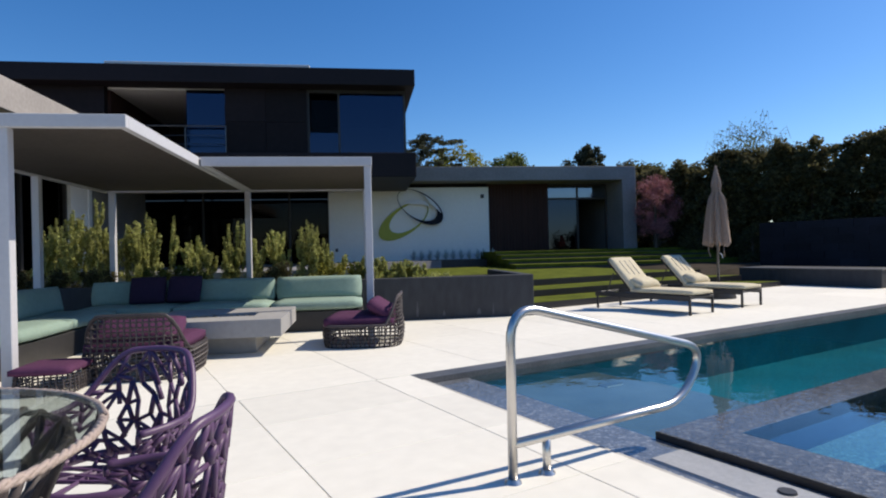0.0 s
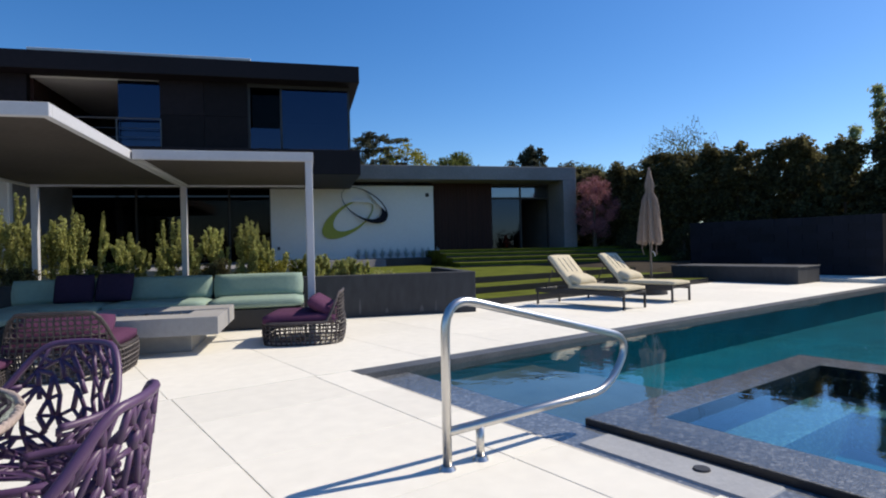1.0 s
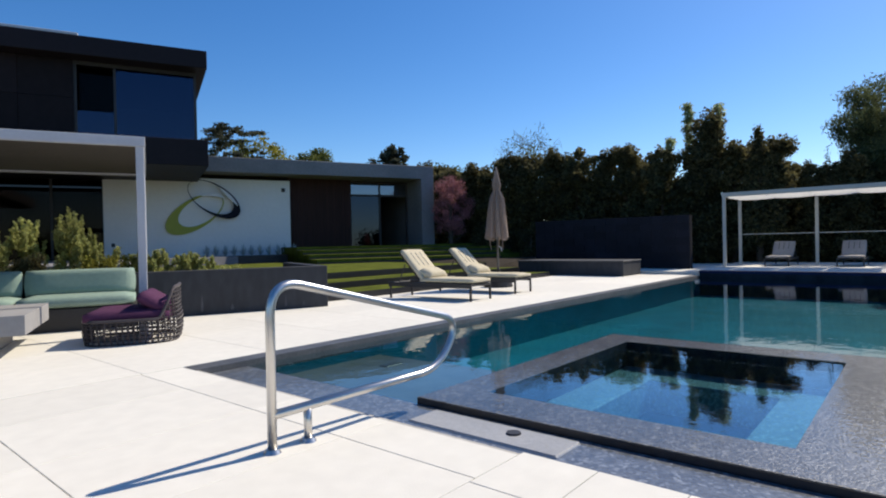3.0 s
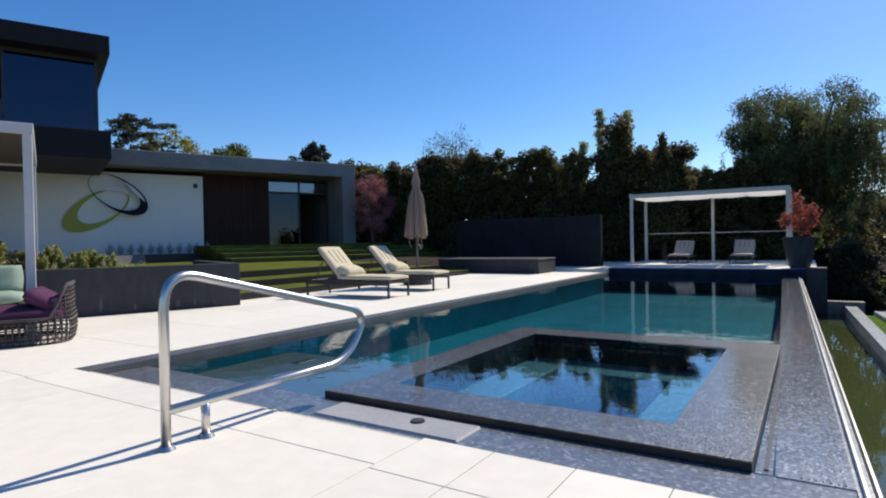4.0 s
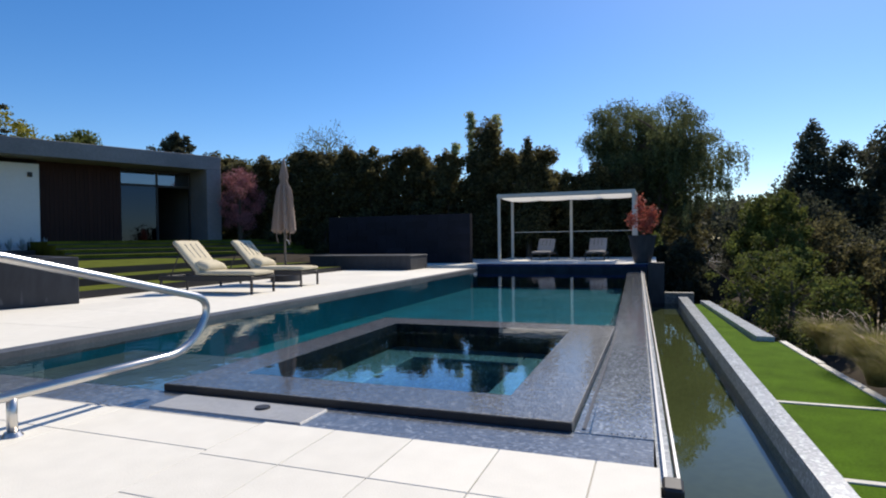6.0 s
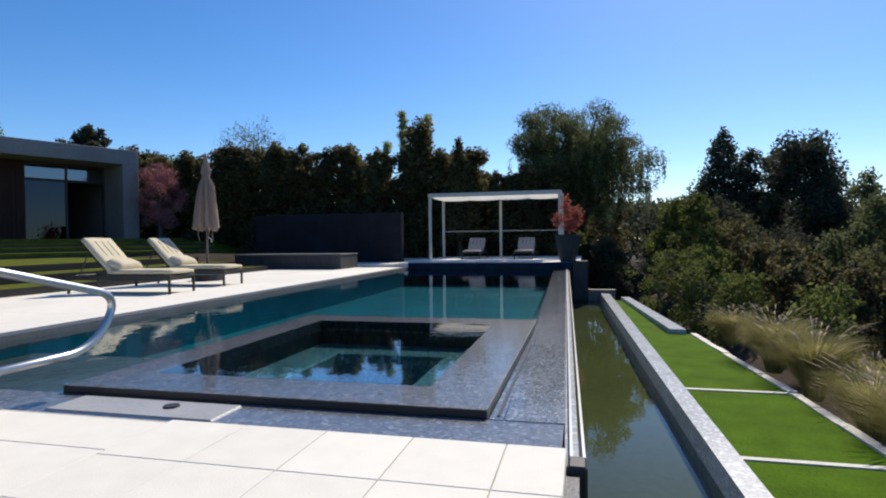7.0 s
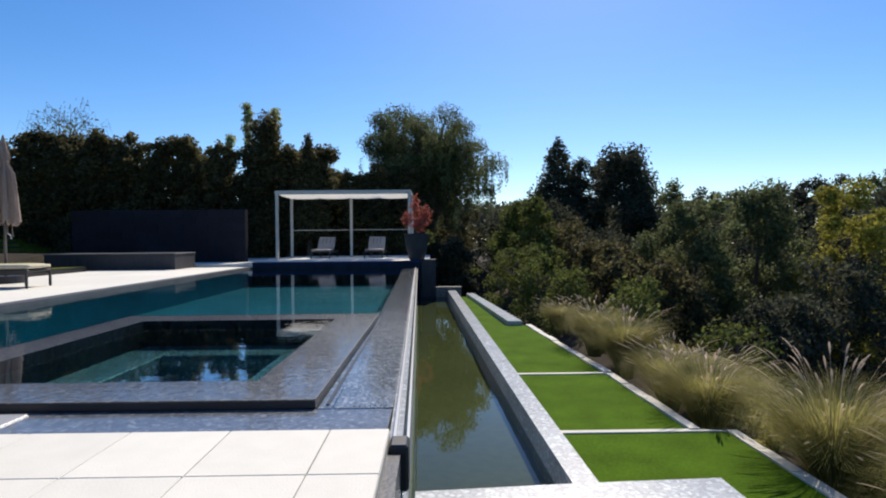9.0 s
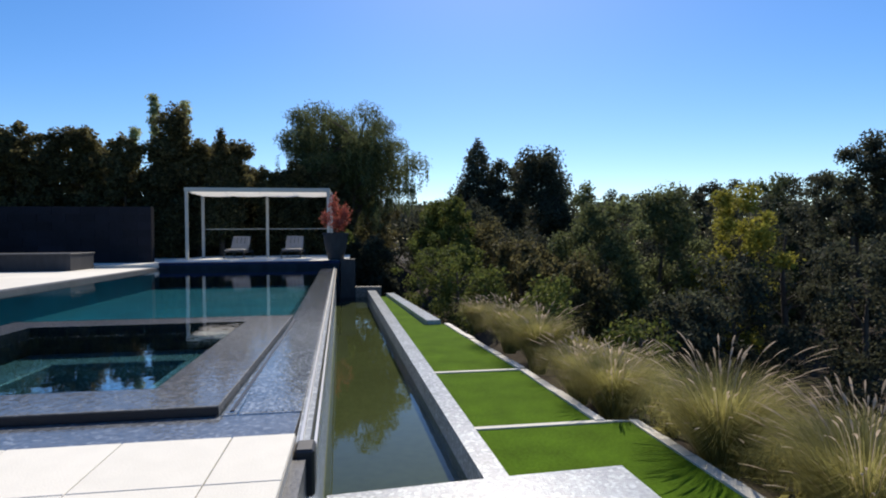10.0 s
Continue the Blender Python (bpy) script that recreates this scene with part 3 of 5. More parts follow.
part("upper_wall", box(-29, -20.95, -3.3, -3.1, 4.77, 7.17), M_CLAD, house)
part("upper_wall", box(-17.0, -14.16, -3.3, -3.1, 4.77, 7.17), M_CLAD, house)
part("upper_wall", box(-10.75, -10.6, -2.9, 8, 4.77, 7.17), M_CLAD, house)
part("upper_wall", box(-14.16, -10.6, -2.2, -2.0, 4.77, 5.0), M_CLAD, house)
upwin = part("window", box(-14.16, -10.6, -3.3, -3.2, 7.05, 7.17), M_BRONZE, house, "wide dark corner window")
for a, b, z0, z1 in ((-14.16, -14.08, 4.77, 7.05), (-13.07, -13.0, 4.77, 7.05), (-10.68, -10.6, 4.77, 7.05)):
    part("frame", box(a, b, -3.3, -3.22, z0, z1), M_BRONZE, upwin)
part("pane", box(-13.0, -10.68, -3.27, -3.255, 4.8, 7.05), M_UPGLASS, upwin, "blue sky-reflecting glass")
part("pane", box(-14.08, -13.07, -2.9, -2.885, 4.8, 7.05), M_GLASS, upwin)
part("pane", box(-14.08, -13.07, -3.3, -3.285, 4.8, 5.6), M_UPGLASS, upwin)
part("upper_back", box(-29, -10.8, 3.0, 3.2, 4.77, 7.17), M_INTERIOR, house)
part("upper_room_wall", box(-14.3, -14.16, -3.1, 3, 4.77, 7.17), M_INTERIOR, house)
part("upper_ceiling", box(-20.9, -17.0, -3.2, 2.9, 7.1, 7.165), M_CEILING, house, "pale ceiling")
part("upper_room_wall", box(-17.0, -16.9, -3.1, 3, 4.77, 7.1), M_WOOD, house)
part("upper_room_wall", box(-20.95, -20.85, -3.1, 3, 4.77, 7.1), M_WOOD, house)
part("pane", box(-18.3, -17.0, -3.28, -3.265, 4.8, 7.1), M_UPGLASS, house, "blue sky-reflecting glass")
rl = part("balcony_rail", tube([(-21.0, -3.5, 5.78), (-16.95, -3.5, 5.78)], 0.03, 8), M_THIN_RAIL, house, "thin steel balcony rail")
for z in (5.45, 5.15):
    part("rail_bar", tube([(-21.0, -3.5, z), (-16.95, -3.5, z)], 0.012, 6), M_THIN_RAIL, rl)
for x in (-21.0, -19.65, -18.3, -16.95):
    part("rail_post", tube([(x, -3.5, 4.77), (x, -3.5, 5.78)], 0.02, 6), M_THIN_RAIL, rl)
# ground floor glazing
for a, b in ((-21.6, -19.0), (-19.0, -17.15), (-17.15, -15.4), (-15.4, -13.7)):
    part("pane", box(a + 0.04, b - 0.04, 1.3, 1.315, 0.8, 3.9), M_GLASS, house)
    part("mullion", box(b - 0.04, b + 0.04, 1.25, 1.37, 0.75, 3.9), M_BRONZE, house)
part("room_floor", box(-22, -13.7, 1.4, 8.5, 0.7, 0.76), M_SOFFIT, house)
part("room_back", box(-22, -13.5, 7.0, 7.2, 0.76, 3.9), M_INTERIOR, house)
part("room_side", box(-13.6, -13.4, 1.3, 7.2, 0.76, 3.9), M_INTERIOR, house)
# side wing with a pale soffit
part("side_roof", box(-29, -18.5, -17, -4.02, 3.92, 4.5, 0.012), M_SOFFIT, house, "pale side roof edge")
part("side_wall", box(-21.6, -21.3, -5.07, -3.95, 0.72, 3.9), M_WHITE, house, "white return wall")
part("side_wall", box(-21.6, -21.33, -3.75, 1.3, 0.72, 3.9), M_CONC, house, "pale grey return wall")
part("side_frame", box(-21.4, -21.25, -3.95, -3.75, 0.75, 3.9), M_WHITE_METAL, house)
part("side_pane", box(-21.5, -21.48, -16, -5.2, 0.75, 3.9), M_GLASS, house)
part("side_back", box(-24.0, -23.8, -16, 1.3, 0.75, 3.9), M_INTERIOR, house)
for v in (-5.2, -7.6, -10.0, -12.4):
    part("side_frame", box(-21.55, -21.4, v, v + 0.12, 0.75, 3.9), M_BRONZE, house)
part("back_wall", box(-29, 0, 9, 9.3, 0.7, 4.3), M_CLAD, house)


def crescent(cx, cz, a, b, t, tilt, v):
    """A flat crescent ring on the wall: an ellipse less a smaller one pushed away from its thick end."""
    bm, n = bmesh.new(), 80
    c, s = math.cos(radians(tilt)), math.sin(radians(tilt))
    rings = []
    for i in range(n):
        w = 2 * math.pi * i / n
        o = (a * math.cos(w), b * math.sin(w))
        q = ((a - t) * math.cos(w) - 0.88 * t, (b - 0.35 * t) * math.sin(w))
        rings.append([bm.verts.new((cx + c * x - s * z, vv, cz + s * x + c * z)) for (x, z), vv in ((o, v), (o, v - 0.05), (q, v - 0.05), (q, v))])
    for i in range(n):
        A, B = rings[i], rings[(i + 1) % n]
        for k in range(4):
            bm.faces.new((A[k], A[(k + 1) % 4], B[(k + 1) % 4], B[k]))
    return bm


def arc_blade(cx, cz, a, b, tilt, w0, w1, wide, v):
    """A curved blade along part of an ellipse, pointed at both ends."""
    bm, n = bmesh.new(), 20
    c, s = math.cos(radians(tilt)), math.sin(radians(tilt))
    rows = []
    for i in range(n + 1):
        w, k = radians(w0 + (w1 - w0) * i / n), 0.01 + wide * math.sin(math.pi * i / n)
        o, q = (a * math.cos(w), b * math.sin(w)), ((a - k) * math.cos(w), (b - k) * math.sin(w))
        rows.append([bm.verts.new((cx + c * x - s * z, vv, cz + s * x + c * z)) for (x, z), vv in ((o, v), (o, v - 0.05), (q, v - 0.05), (q, v))])
    for A, B in zip(rows, rows[1:]):
        for k in range(4):
            bm.faces.new((A[k], A[(k + 1) % 4], B[(k + 1) % 4], B[k]))
    bm.faces.new(rows[0])
    bm.faces.new(rows[-1])
    return bm


art = thing("wall_sculpture", "interlocking olive and black metal rings with painted white glints on the wall", "sculpture", HOUSE)
part("olive_ring", crescent(-10.45, 2.57, 1.27, 0.60, 0.30, 213, 0.87), M_OLIVE, art, "olive green crescent ring")
part("black_ring", crescent(-9.71, 3.17, 1.14, 0.60, 0.17, -33, 0.75), M_BLACK, art, "black crescent ring")
# white arcs laid over both rings as their sunlit highlights
part("white_blade", arc_blade(-10.45, 2.58, 1.30, 0.64, 33, -12, 72, 0.17, 0.80), M_WHITE_METAL, art, "white curved blade painting the sunlit glint on the olive ring")
part("white_blade", arc_blade(-9.71, 3.17, 1.05, 0.54, -33, 30, 96, 0.14, 0.70), M_WHITE_METAL, art, "white curved blade painting the sunlit glint on the black ring")

# ---- deck, piece by piece ----
deck = thing("deck", "pale stone terrace with thin joints around the pool", "terrace", kind="structure")
part("bed", prism([(-9, -0.77), (X0, -0.77), (X0, YL), (-9, YL)], -0.5, -0.012), M_JOINT, deck, "grey mortar bed")
part("bed", prism([(-9, YL), (XF + 0.4, YL), (XF + 0.4, YB), (-9, YB)], -0.5, -0.012), M_JOINT, deck)
part("bed", prism([(-9, YB), (6.25, YB), (4.9, 10.7), (-9, 14.4)], -0.5, -0.012), M_JOINT, deck)
part("kick", box(-9, X0 - 0.15, -0.82, -0.77, -1.6, -0.05), M_COPING, deck)


def slabs(xs_, ys_, g=0.0035):
    for i in range(len(xs_) - 1):
        for j in range(len(ys_) - 1):
            part("slab", box(xs_[i] + g, xs_[i + 1] - g, ys_[j] + g, ys_[j + 1] - g, -0.012, 0, 0.0025), M_DECK, deck)


YS = [-0.77] + [-0.53 + 0.399 * i for i in range(5)]
slabs([1.705 - 0.39 * i for i in range(7, -1, -1)], YS, 0.0016)
slabs([1.705, X0], YS, 0.0022)
ysl = [1.066 + 0.90 * i for i in range(4)] + [YL - 0.01]
slabs([-8, -4.5, -3.2, -1.97, -0.69, 0.56, 1.75, X0 - 0.045], ysl, 0.002)
slabs([-8, -4.4, -1.025], [-0.77, 1.066], 0.003)
slabs([-0.69 + 1.23 * i for i in range(15)], [YL + 0.003, 5.55, 6.42, 7.29, YB], 0.0012)
slabs([-8, -4.4, -3.15, -1.92, -0.69], [YL + 0.003, 6.42, 7.29, YB, 11, 13], 0.002)
slabs([-0.69, 0.54, 1.77, 3.0, 4.2, 5.4], [YB, 9.2], 0.002)


# ---- handrail ----
rail = thing("pool_handrail", "polished stainless steel handrail bolted to the deck", "handrail")
part("bar", tube(fillet([(1.38, 2.07, 0.0), (1.385, 2.07, 0.887), (2.915, 2.07, 0.505), (2.69, 2.07, 0.195), (1.38, 2.07, 0.19)], 0.2, 8), 0.024, 16), M_STEEL, rail, soft=True)
part("post", tube([(1.60, 2.07, 0), (1.60, 2.07, 0.20)], 0.022, 16), M_STEEL, rail, soft=True)
for x in (1.38, 1.60):
    bm = bmesh.new()
    bmesh.ops.create_cone(bm, cap_ends=True, segments=24, radius1=0.045, radius2=0.032, depth=0.022, matrix=Matrix.Translation((x, 2.07, 0.011)))
    part("flange", bm, M_STEEL, rail, "round steel floor flange")


# ---- cushions ----
def add_pillow(bm, sx, sy, sz, m=None, n=10, puff=0.35):
    """A stuffed cushion: a soft box, fuller in the middle, with a seam round its edge."""
    verts = {}

    def point(i, j, k):
        a, b = 2 * i / n - 1, 2 * j / n - 1
        edge = (1 - abs(a) ** 4) * (1 - abs(b) ** 4)
        h = sz * 0.5 * (1 - puff + puff * edge ** 0.5) if edge > 0 else sz * 0.5 * (1 - puff) * 0.75
        pin = 1 - 0.03 * (a * a * b * b)
        co = Vector((a * sx / 2 * pin, b * sy / 2 * pin, k * h + 0.006 * noise.noise((a * 2.3 + sx, b * 2.3, k))))
        return bm.verts.new(m @ co if m else co)

    for i in range(n + 1):
        for j in range(n + 1):
            for k in (-1, 1):
                verts[i, j, k] = point(i, j, k)
    for i in range(n):
        for j in range(n):
            bm.faces.new((verts[i, j, 1], verts[i + 1, j, 1], verts[i + 1, j + 1, 1], verts[i, j + 1, 1]))
            bm.faces.new((verts[i, j, -1], verts[i, j + 1, -1], verts[i + 1, j + 1, -1], verts[i + 1, j, -1]))
    ring = [(i, 0) for i in range(n)] + [(n, j) for j in range(n)] + [(i, n) for i in range(n, 0, -1)] + [(0, j) for j in range(n, 0, -1)]
    for a, b in zip(ring, ring[1:] + ring[:1]):
        bm.faces.new((verts[*a, -1], verts[*b, -1], verts[*b, 1], verts[*a, 1]))


def pillow(sx, sy, sz, m=None, n=10, puff=0.35):
    bm = bmesh.new()
    add_pillow(bm, sx, sy, sz, m, n, puff)
    return bm


# ---- lounge corner ----
def sofa_piece(name, label, m, length, cushions, back=True):
    """A sofa along x, its front at y = 0 and its back at y = 0.9."""
    ob = thing(name, label, "sofa", m, "sofa pieces")
    part("base", box(0, length, 0.03, 0.92, 0, 0.30, 0.01), M_BRONZE, ob, "dark plinth base")
    w = length / cushions
    for i in range(cushions):
        part("seat_cushion", pillow(w - 0.015, 0.92, 0.16, pose((i + 0.5) * w, 0.45, 0.38), 10, 0.3), M_CUSHION, ob, "seafoam green canvas cushion", soft=True)
        if back:
            part("back_cushion", pillow(w - 0.02, 0.36, 0.2, pose((i + 0.5) * w, 0.75, 0.61, 78), 10, 0.4), M_CUSHION, ob, "seafoam green canvas cushion", soft=True)
    return ob


sofa_piece("sofa", "seafoam green corner sofa under the pergola", LOUNGE @ pose(-2.0, 2.76, 0), 4.1, 3)
sofa_piece("sofa", "seafoam green sofa return beside the planter", LOUNGE @ pose(-1.33, -0.9, 0, 0, 0, 90), 3.6, 3)
part("side_panel", box(0.0, 0.06, -0.02, 0.0, 0, 0.3), M_SOFFIT, bpy.data.objects["sofa.001"])
for x, y, r in ((-1.12, 3.3, 4), (-0.6, 3.32, -6)):
    tagged(part("throw_pillow", pillow(0.5, 0.42, 0.16, None, 10, 0.7), M_DARKPILLOW, soft=True), "dark plum square pillow leaning on the sofa back", "pillow", "throw pillows").matrix_basis = LOUNGE @ pose(x, y, 0.66, 68, 0, r)

fire = thing("fire_table", "grey concrete fire table with a sunken burner", "table", LOUNGE @ pose(-0.10, -0.05, 0) @ Matrix.Diagonal((1.03, 1.06, 1, 1)))
bm = bmesh.new()
for a, b, c, d in ((-0.35, 1.22, 0.85, 1.28), (-0.35, 1.22, 1.62, 2.28), (-0.35, 0.0, 1.28, 1.62), (0.85, 1.22, 1.28, 1.62)):
    add_box(bm, a, b, c, d, 0.22, 0.42)
bmesh.ops.remove_doubles(bm, verts=bm.verts, dist=0.0005)
part("top", bm, M_GREYTOP, fire, "thick grey concrete slab")
part("base", box(-0.2, 0.9, 1.12, 2.1, 0, 0.22, 0.006), M_GREYTOP, fire)
part("burner_tray", box(0.0, 0.85, 1.28, 1.62, 0.26, 0.36), M_BRONZE, fire)
bm = bmesh.new()
rng = random.Random(5)
for i in range(90):
    bmesh.ops.create_icosphere(bm, subdivisions=1, radius=rng.uniform(0.018, 0.032), matrix=Matrix.Translation((rng.uniform(0.03, 0.82), rng.uniform(1.31, 1.59), 0.37 + rng.uniform(0, 0.015))))
tagged(part("lava_rocks", bm, M_ROCK, fire), "dark lava pebbles", kind="stuff")


def woven_chair(name, label, m):
    """A low tub chair of open weave: y is the way it faces, its middle at the origin."""
    ob = thing(name, label, "armchair", m, "woven armchairs")
    bm = bmesh.new()
    w, d = 0.48, 0.47

    def rim(a, z):
        # rounded square plan, swelling in the middle of its height
        c, s = math.cos(a), math.sin(a)
        k = (abs(c) ** 4 + abs(s) ** 4) ** -0.25
        bulge = 1 + 0.05 * math.sin(math.pi * min(1, z / 0.36))
        return Vector((c * k * w * bulge, s * k * d * bulge, z))

    def top(a):
        # low at the front, high round the back
        back = max(0.0, -math.sin(a))
        f = min(1.0, max(0.0, (back - 0.52) / 0.34))
        return 0.27 + 0.35 * f * f * (3 - 2 * f)

    n = 56
    for i in range(n):
        a = 2 * math.pi * i / n
        h = top(a)
        add_tube(bm, [rim(a, h * k / 7) * (1 if k < 7 else 0.985) for k in range(8)], 0.0095, 5)
    for r in range(1, 14):
        z = 0.012 + r * 0.045
        run = []
        for i in range(n * 2 + 1):
            a = 2 * math.pi * i / (n * 2) + math.pi / 2
            ok = z <= top(a) - 0.01
            if ok:
                run.append(rim(a, z) * (1 + 0.014 * (1 if (i + r) % 2 else -1)))
            if (not ok or i == n * 2) and len(run) > 1:
                add_tube(bm, run, 0.009, 4)
            if not ok:
                run = []
    part("weave", bm, M_WICKER, ob, "dark open-weave shell")
    bm = bmesh.new()
    add_tube(bm, [rim(2 * math.pi * i / 64, top(2 * math.pi * i / 64)) for i in range(64)], 0.018, 7, closed=True)
    add_tube(bm, [rim(2 * math.pi * i / 64, 0.012) for i in range(64)], 0.012, 6, closed=True)
    part("edge_roll", bm, M_WICKER, ob)
    part("seat_cushion", pillow(0.90, 0.88, 0.15, pose(0, 0.02, 0.31), 10, 0.3), M_PURPLE, ob, "plum canvas seat cushion", soft=True)
    part("back_cushion", pillow(0.80, 0.36, 0.17, pose(0, -0.23, 0.44, 32), 10, 0.5), M_PURPLE, ob, "plum canvas back cushion", soft=True)
    return ob


woven_chair("woven_armchair", "dark woven tub chair with plum cushions facing the fire table", LOUNGE @ pose(-0.07, 0.27, 0))
woven_chair("woven_armchair", "dark woven tub chair with plum cushions at the terrace edge", pose(2.54, 6.65, 0, 0, 0, 60))
ott = thing("ottoman", "low woven ottoman with a plum cushion", "ottoman", LOUNGE @ pose(-0.66, -0.36, 0) @ Matrix.Diagonal((0.8, 0.8, 0.62, 1)))
part("cushion", pillow(0.62, 0.62, 0.14, pose(0, 0, 0.33), 10, 0.35), M_PURPLE, ott, "plum canvas cushion", soft=True)
bm = bmesh.new()
for i in range(36):
    a = 2 * math.pi * i / 36
    k = 0.3 * (abs(math.cos(a)) ** 4 + abs(math.sin(a)) ** 4) ** -0.25
    add_tube(bm, [(k * math.cos(a), k * math.sin(a), 0.0), (k * 1.05 * math.cos(a), k * 1.05 * math.sin(a), 0.13), (k * math.cos(a), k * math.sin(a), 0.26)], 0.009, 5)
for r in range(6):
    add_tube(bm, [(0.305 * (abs(math.cos(t)) ** 4 + abs(math.sin(t)) ** 4) ** -0.25 * math.cos(t), 0.305 * (abs(math.cos(t)) ** 4 + abs(math.sin(t)) ** 4) ** -0.25 * math.sin(t), 0.02 + 0.045 * r) for t in [2 * math.pi * i / 40 for i in range(40)]], 0.009, 4, closed=True)
part("weave", bm, M_WICKER, ott)

# pergola
perg = thing("pergola", "grey metal pergola with a flat slatted roof", "pergola", LOUNGE)
Z1, Z0, B = 2.45, 2.33, 0.07
for a, b, c, d in ((-2.45, 0.03, -0.45, 5.13), (0.05, 2.26, 1.88, 5.13)):
    for i, (p, q, r, s) in enumerate(((a, b, c, c + B), (a, b, d - B, d), (a, a + B, c + B, d - B), (b - B, b, c + B, d - B))):
        part("beam", box(p, q, r, s, Z0, Z1, 0.005), M_GREY_METAL, perg, "grey painted metal beam")
    n = int((d - c - 2 * B) / 0.155)
    for i in range(n):
        y = c + B + 0.155 * i
        part("roof_slat", box(a + B + 0.002, b - B - 0.002, y + 0.0005, y + 0.1545, Z0 + 0.03, Z0 + 0.05), M_PERGROOF, perg)
for x, y in ((-1.0, -0.38), (-2.38, 2.8), (-2.3, 5.06), (0.04, 5.06), (2.2, 1.95), (2.2, 5.06)):
    part("post", box(x - 0.048, x + 0.048, y - 0.048, y + 0.048, 0 if y < 3 else 0.58, Z0 + 0.004, 0.006), M_GREY_METAL, perg, "grey painted square post")


# ---- dining set ----
def lattice_shell(r0, r1, z0, top, span, cols, rows, seed, bar=0.010):
    """A bucket of branching bars: cells of a jittered honeycomb bent round a half ring."""
    rng = random.Random(seed)
    bm = bmesh.new()
    pts = {}
    for j in range(rows + 1):
        for i in range(cols + 1):
            jx = 0 if i in (0, cols) else rng.uniform(-0.36, 0.36)
            jy = 0 if j in (0, rows) else rng.uniform(-0.3, 0.3)
            s, h = (i + jx) / cols, (j + jy) / rows
            a = radians(-span / 2 + span * s) - math.pi / 2
            z1 = top(s)
            rr = r0 + (r1 - r0) * h
            pts[i, j] = Vector((rr * math.cos(a), rr * 0.95 * math.sin(a), z0 + (z1 - z0) * h))
    for j in range(rows + 1):
        for i in range(cols + 1):
            if j < rows:
                k = i + rng.choice((0, 0, 1, -1))
                if 0 <= k <= cols:
                    add_tube(bm, [pts[i, j], pts[k, j + 1]], bar * rng.uniform(0.8, 1.2), 5)
                if rng.random() < 0.45 and i < cols:
                    add_tube(bm, [pts[i, j], pts[i + 1, j + 1]], bar * 0.8, 5)
            if i < cols and 0 < j < rows and rng.random() < 0.6:
                add_tube(bm, [pts[i, j], pts[i + 1, j]], bar * 0.85, 5)
    return bm, [pts[i, rows] for i in range(cols + 1)], [pts[i, 0] for i in range(cols + 1)]


def dining_chair(m, seed):
    ob = thing("dining_chair", "purple lacquered openwork armchair drawn up to the table", "chair", m, "dining chairs")

    def top(s):
        e = abs(2 * s - 1)
        f = min(1, max(0, (e - 0.22) / 0.42))
        return 0.80 - 0.19 * f * f * (3 - 2 * f) - 0.02 * e

    bm, rim_pts, low = lattice_shell(0.22, 0.27, 0.41, top, 240, 24, 6, seed, 0.0092)
    part("lattice_shell", bm, M_LATTICE, ob, "branching openwork back and arms", soft=True)
    part("rim", tube(fillet(rim_pts, 0.03, 3), 0.0125, 8), M_LATTICE, ob, soft=True)
    part("seat_ring", tube([(0.24 * math.cos(2 * math.pi * i / 28), 0.23 * math.sin(2 * math.pi * i / 28) + 0.01, 0.41) for i in range(28)], 0.016, 8, closed=True), M_LATTICE, ob, soft=True)
    rng = random.Random(seed + 1)
    bm = bmesh.new()
    for i in range(15):
        a, b = rng.uniform(0, 6.28), rng.uniform(0, 6.28)
        add_tube(bm, [(0.235 * math.cos(a), 0.225 * math.sin(a) + 0.01, 0.41), (0.08 * math.cos(b), 0.08 * math.sin(b), 0.40), (0.235 * math.cos(a + 2.2), 0.225 * math.sin(a + 2.2) + 0.01, 0.41)], 0.008, 5)
    tagged(part("seat_web", bm, M_LATTICE, ob), kind="stuff")
    for x, y in ((-1, -1), (1, -1), (1, 1), (-1, 1)):
        part("leg", tube([(0.17 * x, 0.17 * y, 0.41), (0.19 * x, 0.19 * y, 0.2), (0.22 * x, 0.22 * y, 0.0)], 0.014, 8, 0.009), M_LATTICE, ob)
        part("leg_web", tube([(0.18 * x, 0.18 * y, 0.27), (0.0, 0.2 * y, 0.40)], 0.008, 6), M_LATTICE, ob)
    return ob


dining_chair(pose(-0.33, 1.37, 0, 0, 0, 66), 3)
dining_chair(pose(-0.33, 2.15, 0, 0, 0, 134), 8)
dining_chair(pose(-1.12, 2.6, 0, 0, 0, 184), 12)
table = thing("dining_table", "round glass dining table with a woven rim", "table", pose(-1.03, 1.60, 0))
RT = 0.675
bm = bmesh.new()
bmesh.ops.create_cone(bm, cap_ends=True, segments=72, radius1=RT - 0.012, radius2=RT - 0.012, depth=0.010, matrix=Matrix.Translation((0, 0, 0.742)))
glass = part("glass_top", bm, M_TABLEGLASS, table, "clear glass top")
glass.visible_shadow = False
bm = bmesh.new()
for k in range(3):
    n = 150
    add_tube(bm, [((RT + 0.006 * math.cos(9 * 2 * math.pi * i / n * 5 + k * 2.09)) * math.cos(2 * math.pi * i / n), (RT + 0.006 * math.cos(9 * 2 * math.pi * i / n * 5 + k * 2.09)) * math.sin(2 * math.pi * i / n), 0.738 + 0.006 * math.sin(45 * 2 * math.pi * i / n + k * 2.09)) for i in range(n)], 0.0075, 6, closed=True)
part("woven_rim", bm, M_RIM, table, "braided beige rim", soft=True)
